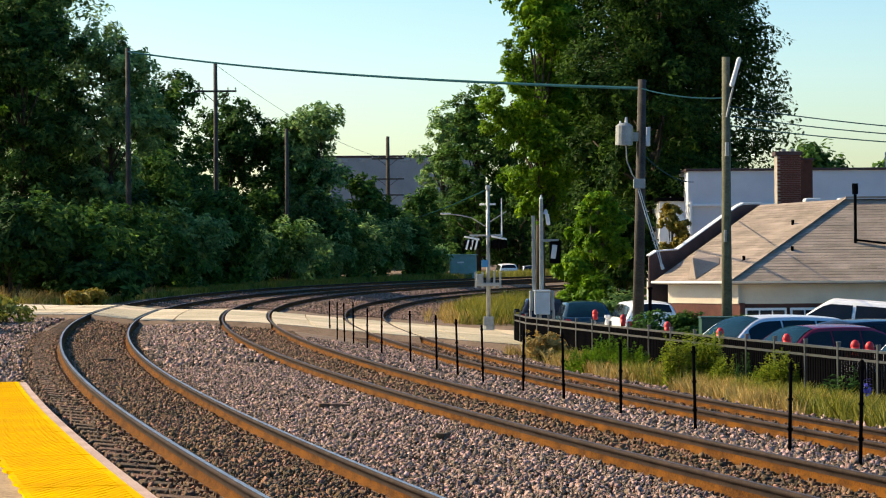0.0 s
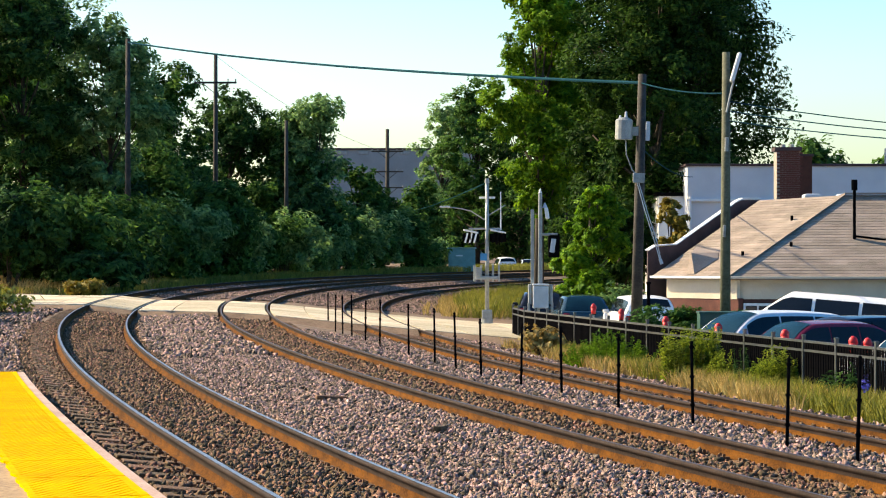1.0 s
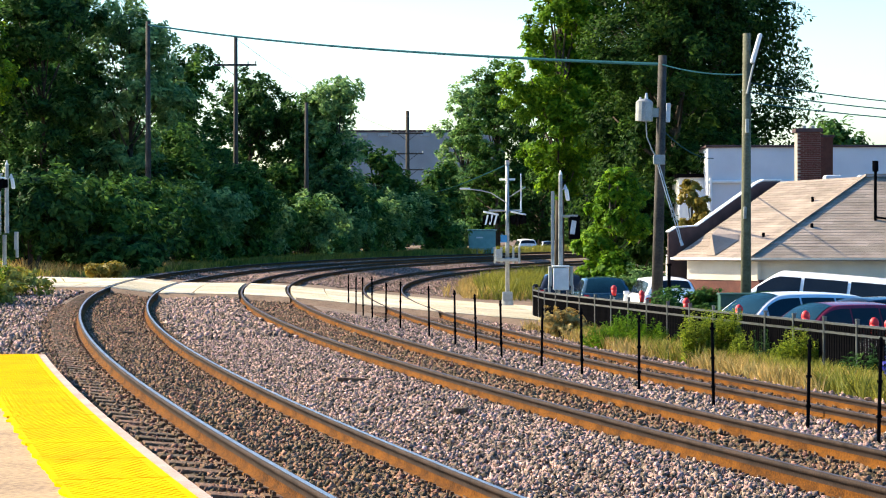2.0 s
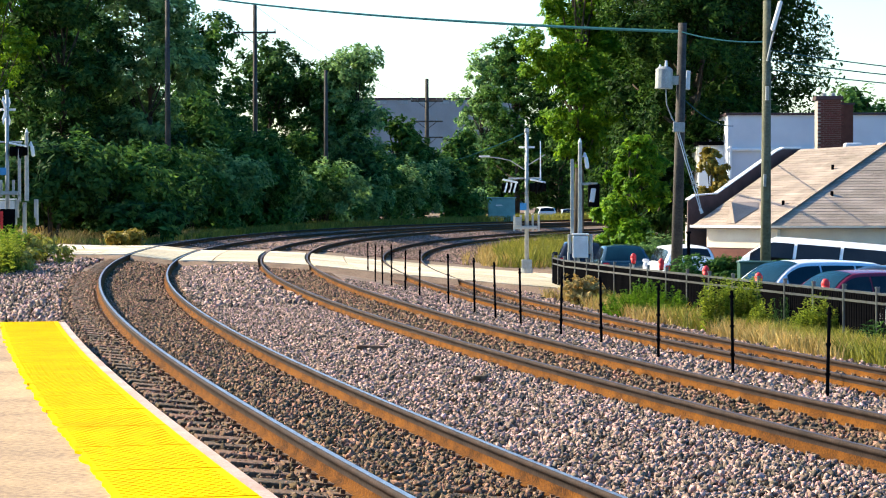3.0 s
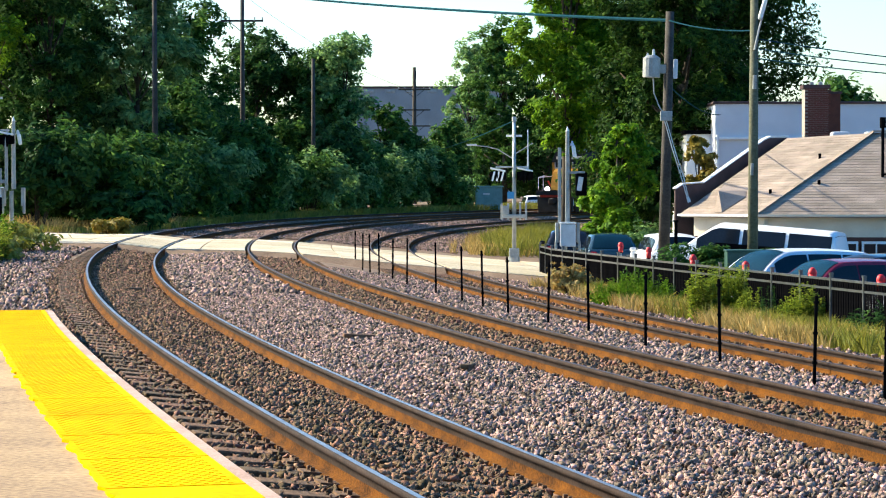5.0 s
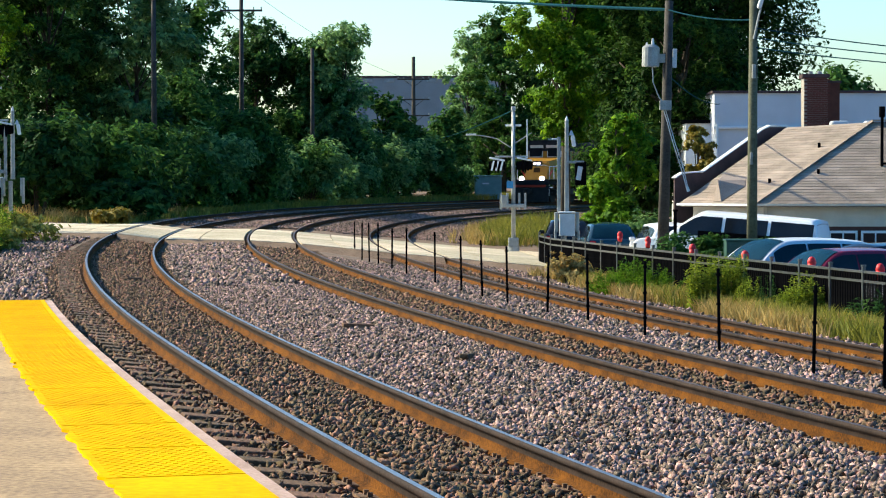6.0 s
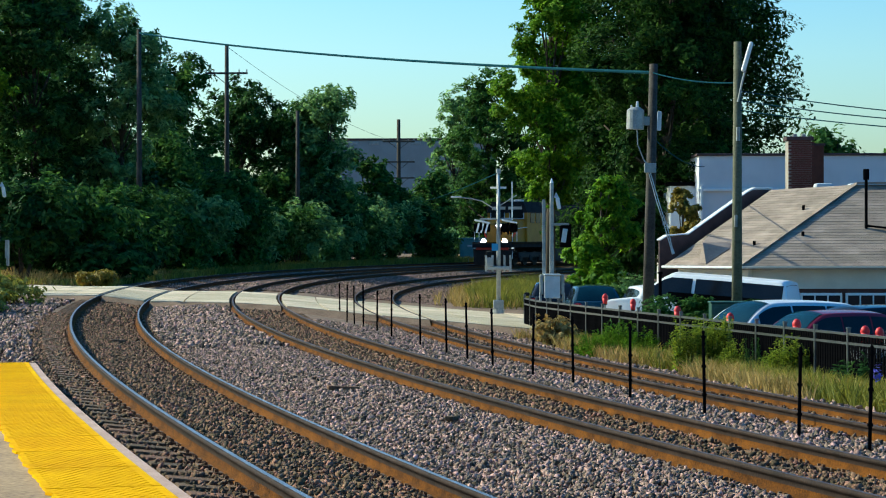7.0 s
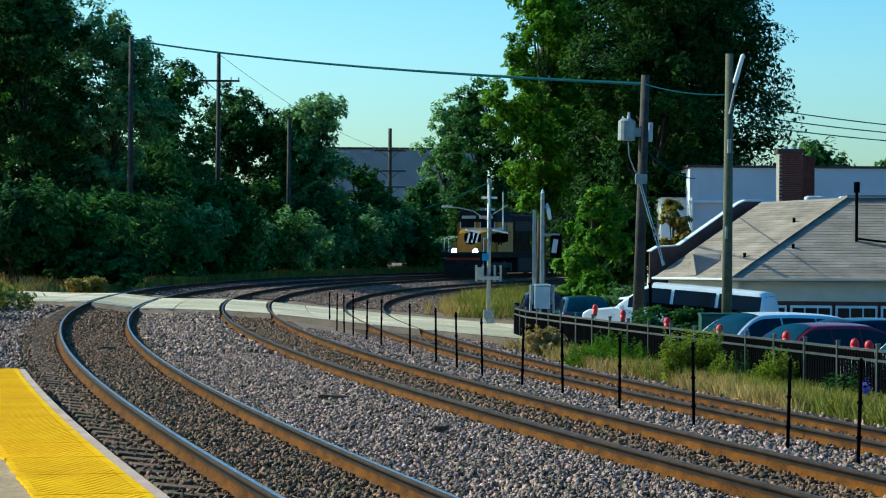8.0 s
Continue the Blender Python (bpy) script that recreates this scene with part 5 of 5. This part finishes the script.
    part("nose_door", box(B(), (-.62, 9.25, 2.2), (.42, .04, 1.0), Matrix.Rotation(radians(10), 3, 'X'), bevel=.01), "loco_yellow", nose)
    for sx in (-1, 1):
        part("nose_stripe", box(B(), (sx * .95, 9.2, 1.95), (.1, .06, .9), Matrix.Rotation(radians(sx * 32), 3, 'Y')), "loco_red", nose)
        part("walkway", box(B(), (sx * 1.3, 0, 1.66), (.42, 20.8, .05)), "loco_black", t)
    lamp = part("headlamp_housing", box(B(), (0, 9.16, 2.82), (.66, .16, .34), bevel=.04), "loco_grey", t)
    for sx in (-.15, .15):
        part("headlamp", rod(B(), (sx, 9.22, 2.82), (sx, 9.30, 2.82), .08, .08, 14), "lamp", lamp, "lit white headlamp")
    for sx in (-1, 1):
        h = part("ditch_light_housing", box(B(), (sx * .78, 10.05, 1.72), (.36, .25, .32), bevel=.03), "loco_black", t)
        part("ditch_light", rod(B(), (sx * .78, 10.17, 1.73), (sx * .78, 10.24, 1.73), .18, .18, 14), "lamp", h, "lit ditch light")
        part("number_board", box(B(), (sx * .62, 7.78, 4.05), (1.0, .06, .2)), "cream", t)
    part("end_platform", box(B(), (0, 9.9, 1.5), (2.9, 1.1, .16), bevel=.02), "loco_black", t)
    part("anticlimber", box(B(), (0, 10.5, 1.35), (2.4, .25, .45), bevel=.03), "loco_red", t)
    pl = B()
    prism(pl, [(-1.45, 1.2), (1.45, 1.2), (1.35, .07), (-1.35, .07)], .2, Matrix.Translation((0, 10.45, 0)))
    part("pilot_plow", pl, "loco_black", t, "black pilot plow")
    part("coupler", box(box(B(), (0, 10.85, .85), (.3, .7, .3), bevel=.04), (0, 11.15, .85), (.42, .25, .42), bevel=.06), "loco_black", t)
    for sx in (-1, 1):
        rl = B()
        tube(rl, [(sx * 1.42, 10.4, .5), (sx * 1.42, 10.35, 2.6), (sx * 1.0, 10.4, 2.7), (sx * .45, 10.45, 2.65)], .022)
        tube(rl, [(sx * 1.42, 9.5, 2.6), (sx * 1.42, 9.5, 1.6)], .022)
        tube(rl, [(sx * 1.42, 10.35, 2.6), (sx * 1.42, 9.5, 2.6), (sx * 1.48, 7.7, 2.7)], .022)
        part("handrail", rl, "white", t, "white end handrail")
        rl = B()
        tube(rl, [(sx * 1.48, 4.6, 2.65), (sx * 1.48, -10.2, 2.65)], .022)
        for k in range(9):
            tube(rl, [(sx * 1.48, 4.6 - k * 1.85, 2.65), (sx * 1.48, 4.6 - k * 1.85, 1.6)], .018)
        part("handrail", rl, "loco_grey", t)
        st = B()
        for k in range(4):
            box(st, (sx * 1.35, 10.1, .45 + k * .3), (.4, .3, .04))
        box(st, (sx * 1.15, 10.1, .9), (.04, .34, 1.2))
        part("step_ladder", st, "loco_black", t)
    part("fuel_tank", box(B(), (0, 0, .78), (2.7, 6.2, 1.1), bevel=.12), "loco_black", t)
    for y in (6.4, -6.4):
        tk = part("truck_frame", box(B(), (0, y, .75), (2.5, 4.6, .38), bevel=.05), "loco_black", t)
        for k in (-1.9, 0, 1.9):
            for sx in (-.7525, .7525):
                w = rod(B(), (sx - .07, y + k, .52), (sx + .07, y + k, .52), .52, .52, 22)
                part("wheel", w, "loco_black", tk)
            for sx in (-1.2, 1.2):
                part("axle_box", box(B(), (sx, y + k, .55), (.2, .5, .42), bevel=.04), "loco_black", tk)
    part("horn", rod(B(), (.3, 5.6, 4.6), (.3, 6.2, 4.62), .05, .12, 10), "galv", t)
    part("aerial_dome", box(B(), (-.4, 6.4, 4.58), (.5, .7, .16), bevel=.05), "silver", t)
    return t


loco = locomotive()
loco.scale = (1.07, 1.07, 1.07)


def loco_pose(front):
    """The locomotive with its front end at s = front on the middle track."""
    u, z, lift = TRACKS[1]
    a, b = on_line(front + 4.3, u, z + lift / 2), on_line(front + 17.1, u, z + lift / 2)
    d = a - b
    c = (a + b) / 2
    return pose(c.x, c.y, c.z, math.degrees(math.atan2(d.z, math.hypot(d.x, d.y))), 0, math.degrees(math.atan2(-d.x, d.y)))


def van_pose(x, y):
    """The van with the middle of its nose at x, y, climbing slightly as it goes."""
    d = Vector((-.915, .40, 0)).normalized()
    c = Vector((x, y, 0)) - d * 2.9
    return Matrix.Translation((c.x, c.y, -1.36 + (10 - c.x) * .072)) @ pose(0, 0, 0, 0, 0, math.degrees(math.atan2(d.y, d.x))) @ pose(0, 0, 0, 0, -4.0)


def motions():
    walk(loco, [(t, loco_pose(s)) for t, s in ((0, 199), (2.3, 186.2), (4.5, 173.4), (5.8, 166), (6.6, 161.6), (7, 159.5), (7.5, 157), (8, 154.6))])
    walk(van, [(t, van_pose(x, y)) for t, x, y in ((0, 10.15, 67.6), (1, 9.1, 68.1), (2.5, 7.85, 68.7), (3.5, 7.16, 69.0), (4.5, 6.6, 69.3), (5.5, 6.1, 69.5), (6.5, 5.65, 69.75),
                                                    (7, 5.45, 69.85), (8, 5.12, 70))])


motions()
